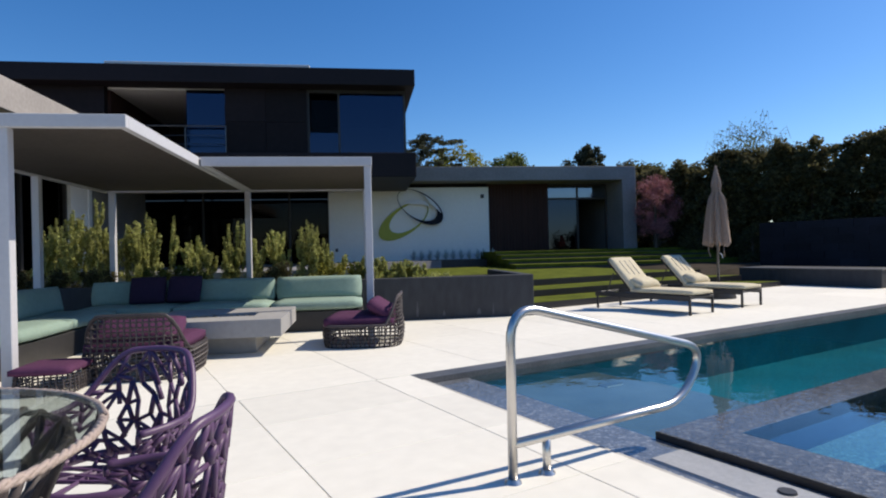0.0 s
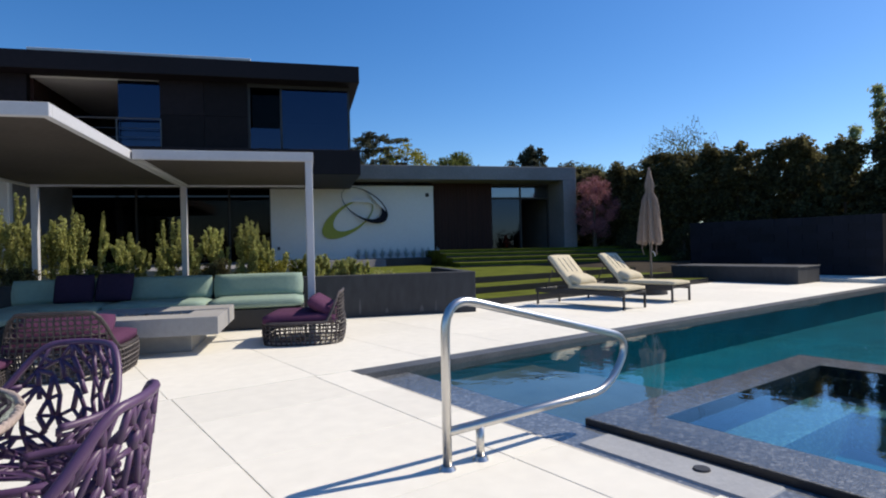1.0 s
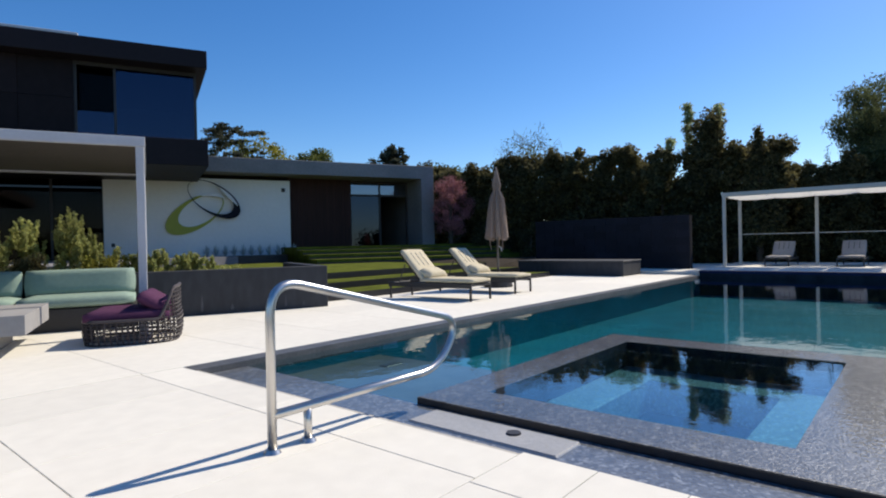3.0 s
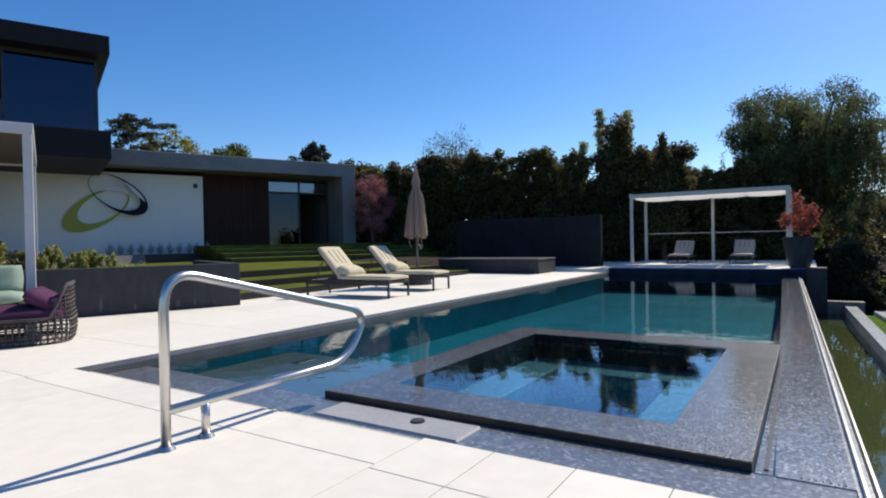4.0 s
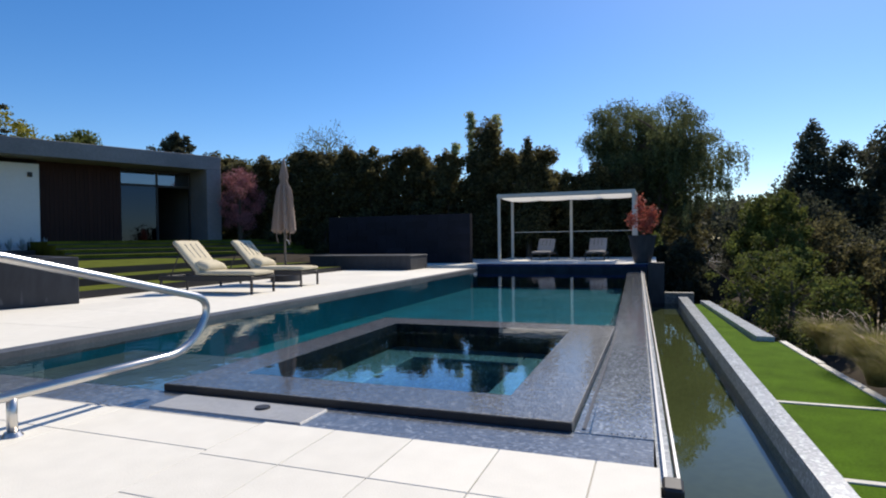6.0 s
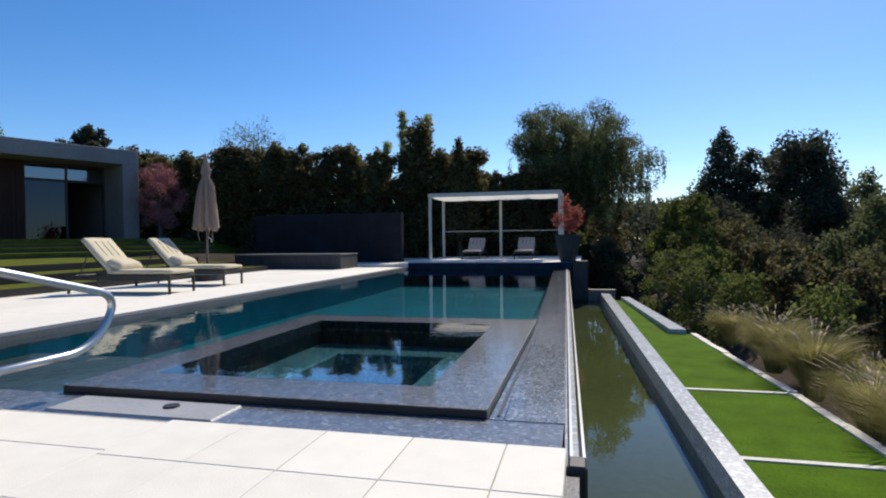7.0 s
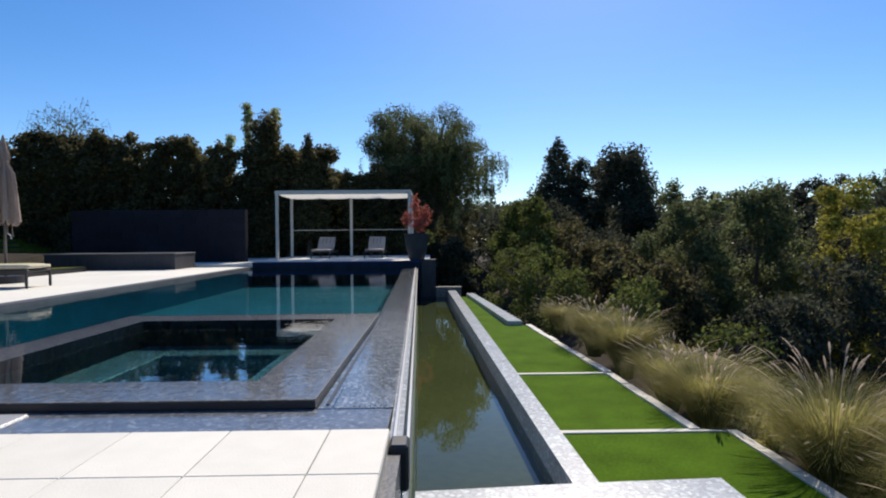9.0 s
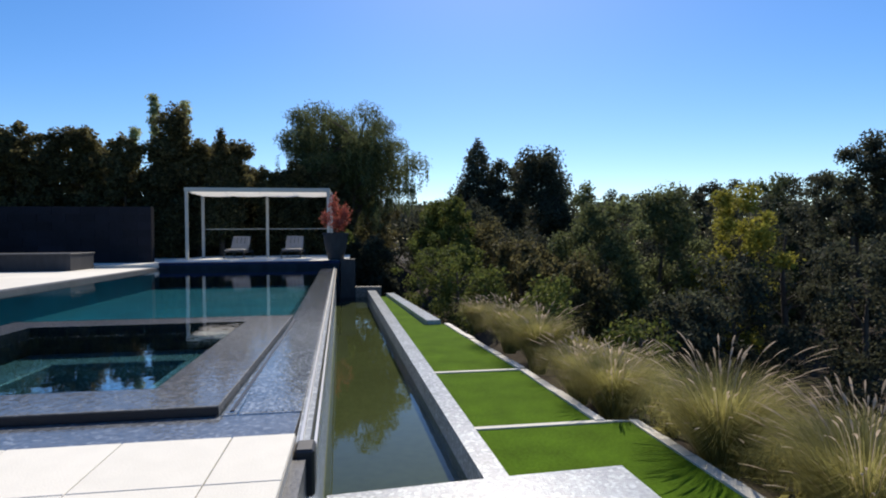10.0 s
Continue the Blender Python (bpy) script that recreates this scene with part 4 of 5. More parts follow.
bm, r1, r0 = lattice_shell(0.30, 0.60, 0.0, lambda s: 0.71, 360, 30, 5, 21, 0.0145)
part("lattice_base", bm, M_WICKER, table, "dark branching openwork base", soft=True)
part("base_ring", tube([(0.60 * math.cos(2 * math.pi * i / 40), 0.57 * math.sin(2 * math.pi * i / 40), 0.70) for i in range(40)], 0.010, 7, closed=True), M_WICKER, table)


# ---- sun loungers and umbrella ----
def sun_lounger(name, label, m, cloth, frame_mat):
    """A lounger along y: foot at y = 0, head at y = 1.95, 0.66 wide."""
    ob = thing(name, label, "lounger", m, "sun loungers")
    for x in (-0.33, 0.33):
        part("side_rail", box(x - 0.015, x + 0.015, 0, 1.95, 0.23, 0.315, 0.004), frame_mat, ob)
    for y in (0.0, 1.92):
        part("cross_rail", box(-0.315, 0.315, y, y + 0.03, 0.265, 0.305, 0.004), frame_mat, ob)
    for x in (-0.33, 0.33):
        for y in (0.02, 1.9):
            part("leg", box(x - 0.018, x + 0.018, y - 0.018, y + 0.018, 0, 0.26, 0.003), frame_mat, ob, "dark metal leg")
        part("brace", tube([(x * 0.93, 1.72, 0.28), (x * 0.93, 1.54, 0.66)], 0.011, 6), frame_mat, ob)
    part("slat_bed", box(-0.31, 0.31, 0.03, 1.3, 0.30, 0.315), frame_mat, ob)
    mat_ = part("mattress", pillow(0.64, 1.22, 0.09, pose(0, 0.59, 0.36), 10, 0.25), cloth, ob, "cream canvas pad", soft=True)
    part("backrest_frame", box(-0.31, 0.31, 0, 0.74, -0.02, 0.0, 0, pose(0, 1.16, 0.34, 47)), frame_mat, ob)
    bp = part("back_pad", pillow(0.64, 0.78, 0.1, pose(0, 1.16, 0.36, 47) @ pose(0, 0.36, 0.03), 10, 0.3), cloth, ob, "tufted cream back pad", soft=True)
    for x in (-0.14, 0.0, 0.14):
        part("tuft_strap", box(x - 0.008, x + 0.008, 0.30, 0.64, 0.068, 0.086, 0, pose(0, 1.16, 0.36, 47)), frame_mat, bp)
    return ob


CUSH = "dark-framed sun lounger with a cream pad beside the pool"
sun_lounger("sun_lounger", CUSH, pose(8.14, 5.71, 0, 0, 0, 4), M_CREAM, M_BRONZE)
sun_lounger("sun_lounger", CUSH, pose(9.80, 5.85, 0, 0, 0, 4), M_CREAM, M_BRONZE)
for x, y in ((8.08, 6.82), (9.74, 6.96)):
    tagged(part("head_pillow", pillow(0.56, 0.3, 0.18, None, 10, 0.65), M_CREAM, soft=True), "plump cream pillow resting on the lounger", "pillow", "head pillows").matrix_basis = pose(x, y, 0.475, 22, 0, 4)

umb = thing("patio_umbrella", "closed taupe patio umbrella tied beside the loungers", "umbrella", pose(10.88, 7.23, 0))
part("pole", tube([(0, 0, 0.1), (0, 0, 2.72)], 0.026, 12), M_THIN_RAIL, umb, "dark grey metal pole", soft=True)
bm = bmesh.new()
bmesh.ops.create_cone(bm, cap_ends=True, segments=32, radius1=0.34, radius2=0.32, depth=0.14, matrix=Matrix.Translation((0, 0, 0.07)))
part("base", bm, M_BRONZE, umb, "heavy round dark base")
bm = bmesh.new()
levels, n = [(1.14, 0.215), (1.22, 0.208), (1.4, 0.195), (1.65, 0.178), (1.9, 0.158), (2.08, 0.135), (2.18, 0.105), (2.25, 0.078), (2.31, 0.07), (2.38, 0.088), (2.45, 0.082), (2.6, 0.055), (2.74, 0.03), (2.82, 0.012)], 96
rows = []
for z, r in levels:
    ring = []
    for k in range(n):
        a = 2 * math.pi * k / n
        fold = 0.26 * math.cos(8 * a + 0.6 * z) + 0.10 * math.cos(13 * a + 2.1 * z) + 0.06 * math.cos(23 * a - 1.3 * z)
        rr = r * (1 + fold * min(1, r / 0.12))
        ring.append(bm.verts.new((rr * math.cos(a), rr * math.sin(a), z + (0.045 * math.cos(8 * a) + 0.02 * math.cos(13 * a) if z < 1.2 else 0))))
    rows.append(ring)
for A, Bq in zip(rows, rows[1:]):
    for i in range(n):
        bm.faces.new((A[i], A[(i + 1) % n], Bq[(i + 1) % n], Bq[i]))
part("canopy", bm, M_TAUPE, umb, "folded taupe canvas canopy", soft=True)
part("tie_strap", tube([(0.085 * math.cos(2 * math.pi * i / 24), 0.085 * math.sin(2 * math.pi * i / 24), 2.31) for i in range(24)], 0.012, 6, closed=True), M_TAUPE, umb)
for a in (0.4, 2.6, 4.4):
    part("loose_strap", tube([(0.2 * math.cos(a), 0.2 * math.sin(a), 1.2), (0.19 * math.cos(a), 0.19 * math.sin(a), 1.0), (0.17 * math.cos(a + 0.2), 0.17 * math.sin(a + 0.2), 0.88)], 0.009, 5), M_TAUPE, umb)
part("crank_handle", tube([(0.02, -0.03, 0.95), (0.07, -0.05, 0.92), (0.08, -0.06, 0.84)], 0.012, 6), M_GREY_METAL, umb)

# ---- shade pavilion ----
pav = thing("pavilion", "white metal shade pavilion at the end of the pool", "pavilion")
for x, y in ((19.35, 4.37), (19.35, -0.12), (21.2, 4.33), (21.2, 2.12), (21.2, -0.15)):
    part("post", box(x - 0.045, x + 0.045, y - 0.045, y + 0.045, 0.13, 2.33, 0.005), M_PAV, pav, "white square post")
for a in ((19.3, 19.4, -0.18, 4.43), (21.15, 21.25, -0.2, 4.38)):
    part("beam", box(*a, 2.33, 2.46, 0.005), M_PAV, pav)
for y in (-0.13, 4.37):
    part("beam", box(19.4, 21.15, y - 0.045, y + 0.045, 2.33, 2.46, 0.005), M_PAV, pav)
part("back_rail", box(21.18, 21.22, -0.1, 4.28, 1.13, 1.155), M_PAV, pav)
for k in range(4):
    bm = bmesh.new()
    a, b = -0.06 + 1.095 * k, -0.06 + 1.095 * (k + 1) - 0.03
    vv = [[bm.verts.new((19.42 + 1.72 * i / 12, a + (b - a) * j / 4, 2.40 - 0.11 * abs(math.sin(3 * math.pi * i / 12)) - 0.02 * math.sin(math.pi * j / 4))) for j in range(5)] for i in range(13)]
    for i in range(12):
        for j in range(4):
            bm.faces.new((vv[i][j], vv[i + 1][j], vv[i + 1][j + 1], vv[i][j + 1]))
    part("shade_cloth", bm, M_ROOFCLOTH, pav, "sagging white shade cloth", soft=True)
for y in (3.0, 1.15):
    sun_lounger("sun_lounger", "grey-padded sun lounger under the white pavilion", pose(19.7, y, 0.13, 0, 0, -90) @ Matrix.Diagonal((0.95, 0.9, 0.8, 1)), M_SOFFIT, M_BRONZE)

pot = thing("garden_urn", "tall grey urn with a coral-red shrub", "planter", pose(17.5, -0.42, 0.13) @ Matrix.Scale(0.93, 4))
bm = bmesh.new()
rows = []
for z, r in ((0, 0.22), (0.02, 0.25), (0.3, 0.32), (0.6, 0.38), (0.78, 0.40), (0.84, 0.43), (0.88, 0.43), (0.88, 0.36), (0.8, 0.34)):
    rows.append([bm.verts.new((r * math.cos(2 * math.pi * i / 28), r * math.sin(2 * math.pi * i / 28), z)) for i in range(28)])
for A, Bq in zip(rows, rows[1:]):
    for i in range(28):
        bm.faces.new((A[i], A[(i + 1) % 28], Bq[(i + 1) % 28], Bq[i]))
bm.faces.new(rows[-1])
bm.faces.new(rows[0][::-1])
part("body", bm, M_PLANTER, pot, "dark grey glazed urn", soft=True)


# ---- plants ----
def leaf_mesh(name, material, blobs, count, size, seed, aspect=2.0, droop=0.0, shell=0.55, inner=0.15):
    """Many small leaves through ellipsoids (x, y, z, rx, ry, rz), denser towards their skins."""
    r = np.random.RandomState(seed)
    b = np.array(blobs, float)
    vol = (b[:, 3] * b[:, 4] * b[:, 5]) ** 0.75
    pick = r.choice(len(b), count, p=vol / vol.sum())
    d = r.normal(size=(count, 3))
    d /= np.linalg.norm(d, axis=1)[:, None]
    rad = shell + (1 - shell) * r.rand(count) ** 0.6
    rad *= 1 + 0.12 * r.normal(size=count)
    core = r.rand(count) < inner
    rad[core] *= 0.5
    c = b[pick, :3] + d * rad[:, None] * b[pick, 3:]
    ax = r.normal(size=(count, 3)) + d * 0.6
    ax[:, 2] -= droop * 3
    ax /= np.linalg.norm(ax, axis=1)[:, None]
    sd_ = np.cross(ax, r.normal(size=(count, 3)))
    sd_ /= np.linalg.norm(sd_, axis=1)[:, None]
    s = (size * (0.6 + 0.8 * r.rand(count)) * np.where(core, 1.6, 1.0))[:, None]
    v = np.stack([c - ax * s * 0.5, c + sd_ * s * 0.5 / aspect, c + ax * s * 0.5, c - sd_ * s * 0.5 / aspect], 1).reshape(-1, 3)
    me = bpy.data.meshes.new(name)
    me.vertices.add(count * 4)
    me.vertices.foreach_set("co", v.ravel())
    me.loops.add(count * 4)
    me.loops.foreach_set("vertex_index", np.arange(count * 4))
    me.polygons.add(count)
    me.polygons.foreach_set("loop_start", np.arange(count) * 4)
    me.update(calc_edges=True)
    me.materials.append(material)
    return me


def crown_part(name, me, parent, label=""):
    ob = new(name, me)
    ob.parent = parent
    return tagged(ob, label)


def limbs(height, spread, n, seed, r0, lean=0.0, start=0.25):
    """A tapered trunk with limbs that fork once."""
    rng = random.Random(seed)
    bm = bmesh.new()
    pts = [Vector((lean * (k / 6) ** 2 * height + rng.uniform(-0.03, 0.03) * height * 0.3, rng.uniform(-0.03, 0.03) * height * 0.3, height * 0.8 * k / 6)) for k in range(7)]
    add_tube(bm, pts, r0, 8, r0 * 0.25)
    for i in range(n):
        k = rng.uniform(start, 0.9)
        p = pts[0].lerp(pts[-1], k)
        a = rng.uniform(0, 6.28)
        out = Vector((math.cos(a), math.sin(a), rng.uniform(0.3, 0.9))) * spread * rng.uniform(0.6, 1)
        mid = p + out * 0.5 + Vector((0, 0, 0.1 * spread))
        add_tube(bm, [p, mid, p + out], r0 * 0.35 * (1.1 - k), 5, r0 * 0.08)
        for q in range(2):
            a2 = a + rng.uniform(-0.9, 0.9)
            add_tube(bm, [mid, mid + Vector((math.cos(a2), math.sin(a2), rng.uniform(0.1, 0.8))) * spread * 0.5], r0 * 0.15 * (1.1 - k), 4, r0 * 0.04)
    return bm


def blob_crown(seed, n, rx, rz, zc, size, taper=0.0):
    """Uneven clumps filling a crown round (0, 0, zc)."""
    rng = random.Random(seed)
    out = []
    for i in range(n):
        h = -1 + 2 * (i + rng.random()) / n
        k = rx * (1 - taper * (h + 1) / 2) * math.sqrt(max(0.05, 1 - h * h * (0.85 if not taper else 0.35)))
        a, q = 2.4 * i + rng.uniform(-0.5, 0.5), rng.uniform(0.35, 1.0)
        s = size * rng.uniform(0.6, 1.25)
        out.append((k * q * math.cos(a), k * q * math.sin(a), zc + h * rz, s, s, s * rng.uniform(0.7, 1.1)))
    return out


def tree(name, label, x, y, z, trunk, crown, bark=M_BARK, group="", category="tree"):
    ob = thing(name, label, category, pose(x, y, z), group)
    part("trunk", trunk, bark, ob)
    crown_part("crown", crown, ob)
    return ob


# hedge trees behind the garden wall: four shapes, repeated
shapes = []
for k, (h, rx, n) in enumerate(((5.0, 0.85, 34), (5.1, 0.95, 38), (4.9, 0.9, 34), (5.0, 0.8, 30))):
    bl = blob_crown(30 + k, n, rx, h * 0.47, h * 0.50, 0.42, 0.45)
    bl += [(0.1 * k - 0.15, 0.05, h * 0.97, 0.16, 0.16, 0.36), (0.3, -0.15, h * 0.88, 0.2, 0.2, 0.4), (-0.35, 0.1, h * 0.86, 0.2, 0.2, 0.35)]
    shapes.append((limbs(h * 0.9, 0.7, 7, k, 0.09), leaf_mesh("hedge_crown", M_LEAF_HEDGE, bl, 11000, 0.14, 40 + k, 1.7, 0.1, 0.4)))
hedge_label = "tall dense dark green hedge tree"
protos = [tree("hedge_tree", hedge_label, 22.97 + 0.31 * k, 7.54 - 1.235 * k, 0.1, t, c, group="hedge trees") for k, (t, c) in enumerate(shapes)]
rng = random.Random(77)
spots = [(24.19, 2.59, 0.73), (24.02, 1.39, 0.71), (24.47, 0.22, 0.75), (22.9, 8.92, 0.93), (22.72, 9.94, 0.9), (22.56, 11.05, 0.9), (22.48, 12.21, 0.93), (22.44, 13.33, 0.92), (22.3, 14.45, 0.96), (22.26, 15.58, 0.9), (22.33, 16.71, 0.92), (22.62, 17.96, 0.96), (23.08, 19.21, 0.99), (23.74, 20.55, 1.04), (24.61, 22.1, 1.08), (25.29, 9.66, 0.85), (25.05, 12.86, 0.9), (25.18, 4.78, 0.86), (25.6, 2.28, 0.73), (24.57, 8.34, 0.81), (24.34, 11.48, 0.81), (24.37, 15.07, 0.81), (24.41, 17.52, 0.85), (24.88, 6.88, 0.81), (25.34, 3.58, 0.73), (25.45, 0.81, 0.68), (25.3, -0.48, 0.64), (24.67, 20.01, 0.99), (26.48, 21.19, 1.08), (26.74, 23.76, 1.12)]
for i, (x, y, s) in enumerate(spots):
    c = copy_thing(protos[i % 4], pose(x, y, 0.1, 0, 0, rng.uniform(0, 360)))
    s *= rng.uniform(0.94, 1.08)
    c.scale = (s * 1.15, s * 1.15, s)
for c in protos:
    c.scale = (1.05, 1.05, 0.91)
# taller column and bamboo tips
bl = blob_crown(91, 34, 0.8, 2.7, 3.2, 0.42, 0.5)
tree("hedge_tree", "taller dark green column tree above the hedge", 23.19, 5.89, -0.35, limbs(5.4, 0.6, 6, 9, 0.09), leaf_mesh("column_crown", M_LEAF_HEDGE, bl, 12000, 0.14, 92, 1.9, 0.1, 0.4))
for x, y, h, s in ((23.79, 6.75, 6.23, 1), (24.08, 5.7, 6.09, 2), (23.96, 7.57, 4.96, 3)):
    bl = [(0.05 * math.sin(k * 2.2 + s), 0.06 * math.cos(k * 1.7 + s), h - 0.28 * k, 0.24, 0.24, 0.2) for k in range(7)]
    tree("bamboo", "feathery pale bamboo culm above the hedge", x, y, 0.1, tube([(0, 0, 0), (0.03, 0.02, h * 0.5), (0.05, 0.04, h)], 0.03, 6, 0.008), leaf_mesh("bamboo_crown", M_BAMBOO, bl, 900, 0.17, 60 + s, 3.5, 0.3, 0.2), group="bamboo culms")

# pepper tree
rng = random.Random(14)
bl, wood = [], bmesh.new()
stems = []
for k, (a, lean, top) in enumerate(((0.3, 0.5, 6.6), (1.5, 1.3, 6.2), (2.6, 0.9, 5.6), (3.9, 1.5, 6.0), (4.75, 1.9, 5.4), (5.6, 1.2, 6.4))):
    tip = Vector((lean * math.cos(a), lean * math.sin(a), top))
    add_tube(wood, [(0.12 * math.cos(a), 0.12 * math.sin(a), 0), tip * 0.35 + Vector((rng.uniform(-0.2, 0.2), rng.uniform(-0.2, 0.2), 0)), tip * 0.7 + Vector((rng.uniform(-0.25, 0.25), rng.uniform(-0.25, 0.25), 0)), tip], 0.16, 8, 0.03)
    stems.append(tip)
for i in range(74):
    tip = stems[i % 6]
    k, a = rng.uniform(0.45, 1.0), rng.uniform(0, 6.28)
    p = tip * k
    reach = rng.uniform(0.6, 2.3) * (1.3 - 0.45 * k)
    q = p + Vector((reach * math.cos(a), reach * math.sin(a), rng.uniform(0.3, 1.5)))
    if math.hypot(q.x, q.y) > 3.6:
        q.x, q.y = q.x * 3.6 / math.hypot(q.x, q.y), q.y * 3.6 / math.hypot(q.x, q.y)
    add_tube(wood, [p, (p + q) / 2 + Vector((0, 0, 0.15)), q], 0.05, 5, 0.012)
    s = rng.uniform(0.5, 0.9)
    bl.append((q.x, q.y, q.z, s, s, s * 0.75))
    for t in range(13):
        b, e = rng.uniform(0, 6.28), rng.uniform(0.3, 1.1) * s
        bl.append((q.x + e * math.cos(b), q.y + e * math.sin(b), q.z - rng.uniform(0.1, 1.3), 0.13, 0.13, rng.uniform(0.3, 0.75)))
for i in range(16):
    a, z = rng.uniform(0, 6.28), rng.uniform(1.9, 3.6)
    bl.append((rng.uniform(1.6, 3.0) * math.cos(a), rng.uniform(1.6, 3.0) * math.sin(a), z, 0.3, 0.3, 0.75))
tree("pepper_tree", "large weeping pepper tree with a feathery crown", 26.71, -0.3, -0.5, wood, leaf_mesh("pepper_crown", M_LEAF_PEPPER, bl, 125000, 0.12, 16, 3.2, 0.5, 0.2, 0.04))


def mixed_tree(name, label, x, y, top, half, material, seed, count=7000, size=0.24, base=None, taper=0.0, low=0.15, clumps=34, group=""):
    z0 = ground_height(x, y) - 0.15 if base is None else base
    h = top - z0
    if taper > 0.8:
        rg = random.Random(seed)
        bl = []
        for i in range(clumps):
            k, a = (i / clumps) ** 0.8, i * 2.4
            w = 1.25 * half * (1.02 - k) ** 0.95 * rg.uniform(0.75, 1.1)
            bl.append((0.6 * w * math.cos(a), 0.6 * w * math.sin(a), h * (0.12 + 0.86 * k), 0.5 * w + 0.12, 0.5 * w + 0.12, 0.35 + 0.12 * w))
    else:
        bl = blob_crown(seed, clumps, half, h * (0.5 - low * 0.5), h * (0.5 + low * 0.5), max(0.3, half * 0.33), taper)
    return tree(name, label, x, y, z0, limbs(h * 0.95, half * 0.8, 9, seed, 0.05 + h * 0.018), leaf_mesh(name + "_crown", material, bl, int(count * 1.7), size * 0.75, seed + 1, 1.9, 0.1, 0.35), group=group)


mixed_tree("conifer", "dark pointed conifer down the slope", 37, -9.09, 7.48, 3.8, M_LEAF_DARK, 101, 20000, 0.26, None, 0.92, 0.1, 60)
mixed_tree("conifer", "dark rounded cypress down the slope", 34.02, -12.36, 5.65, 2.9, M_LEAF_DARK, 103, 17000, 0.26, None, 0.55, 0.1, 50)
mixed_tree("slope_tree", "dark leafy tree between the conifers", 36.68, -11.13, 5.74, 1.77, M_LEAF_DARK, 105, 6000, 0.26)
for i, (x, y, t, h) in enumerate(((41.49, -17.55, 4.43, 2.23), (40.92, -19.55, 4.07, 2.05), (39.86, -21.5, 3.98, 2.05), (38.8, -23.47, 3.89, 1.86), (37.89, -24.97, 4.37, 1.86), (36.89, -26.58, 4.47, 2.14), (35.1, -28.95, 4.39, 2.23), (33.69, -30.43, 4.5, 2.23), (44.92, -14.13, 3.96, 2.42), (31.61, -32.19, 4.9, 2.42))):
    mixed_tree("slope_tree", "dark grey-green tree on the far slope", x, y, t, h, M_LEAF_DARK if i % 3 else M_LEAF_PEPPER, 120 + i * 2, 5000, 0.28, group="far slope trees")
mixed_tree("slope_tree", "yellow-green sunlit tree on the slope", 20.72, -16.27, 2.6, 1.67, M_LEAF_YELLOW, 150, 6000, 0.2)
mixed_tree("slope_tree", "tall dark tree at the edge of the slope", 21.08, -22.06, 4.56, 1.86, M_LEAF_DARK, 152, 9000, 0.22)
mixed_tree("slope_tree", "tall dark tree at the edge of the slope", 19.62, -23.29, 5.15, 2.05, M_LEAF_DARK, 154, 9000, 0.22)
mixed_tree("slope_tree", "olive green leafy tree on the slope", 21.37, -4.52, 2.14, 1.4, M_LEAF_BRIGHT, 156, 7000, 0.17, low=0.0)
mixed_tree("slope_tree", "olive green leafy tree on the slope", 21.7, -11.02, 2.03, 1.95, M_LEAF_PEPPER, 158, 9000, 0.18, low=0.0)
mixed_tree("slope_tree", "dull green leafy tree on the slope", 24.2, -14.8, 2.57, 2.23, M_LEAF_PEPPER, 160, 9000, 0.2, low=0.0)
for i, (x, y, t, h) in enumerate(((25.33, -6.57, 1.2, 1.86), (27.52, -8.8, 0.82, 2.05), (23.59, -18.02, 1.37, 2.05), (26.26, -19.79, 2.29, 2.23), (18.23, -14.29, -0.1, 1.86), (19.05, -8.5, -0.26, 1.58), (29.24, -15.77, 1.9, 2.23), (31.64, -19.46, 2.63, 2.42), (16.68, -18.06, 0.45, 2.05), (30.2, -5.01, 2.2, 1.86), (20.91, -7.21, 0.48, 1.49), (16.4, -11.2, -1.2, 1.58), (31.37, -7.26, 2.64, 2.05), (28.28, -24.54, 3.21, 2.42), (16.55, -21.57, 1.78, 2.05), (28.94, -1.36, 2.92, 1.86), (24.15, -1.64, 0.54, 1.12))):
    mixed_tree("slope_bush", "shadowed dark green bush down the slope", x, y, t, h, M_LEAF_DARK if i % 5 else M_LEAF_HEDGE, 200 + i * 2, 4500, 0.2, low=-0.1, group="slope bushes")
for i, (x, y, t, h) in enumerate(((10.33, -4.67, -0.03, 0.51), (12.55, -3.93, -0.08, 0.56), (11.47, -5.18, -0.31, 0.56), (14.31, -3.59, 0.24, 0.74), (16.1, -3.43, 0.51, 0.84), (9.19, -5.95, -0.69, 0.65), (18.25, -3.13, 0.81, 0.93))):
    mixed_tree("shrub", "glossy green shrub at the top of the slope", x, y, t, h, M_LEAF_BRIGHT, 260 + i * 2, 1500, 0.11, low=-0.1, clumps=16, group="slope shrubs")

# trees beyond the house
mixed_tree("blossom_tree", "small pink flowering tree beside the house", 20.5, 16.48, 4.03, 0.98, M_LEAF_PINK, 301, 9000, 0.065, 0.3, 0, 0.35)
rng = random.Random(303)
bl = []
for i in range(80):
    z, a, q = rng.choice((8.6, 9.2, 9.8, 10.3, 10.7, 11.0)), rng.uniform(0, 6.28), rng.uniform(0.2, 1)
    bl.append((2.6 * q * math.cos(a), 2.6 * q * math.sin(a), z + rng.uniform(-0.12, 0.12), rng.uniform(0.35, 0.7), 0.55, 0.16))
tree("far_tree", "broad flat-topped cedar behind the house", 24.58, 43.13, -0.22, limbs(11.0, 2.6, 16, 303, 0.2), leaf_mesh("cedar_crown", M_LEAF_DARK, bl, 4200, 0.24, 304, 2.0, 0.0, 0.2))
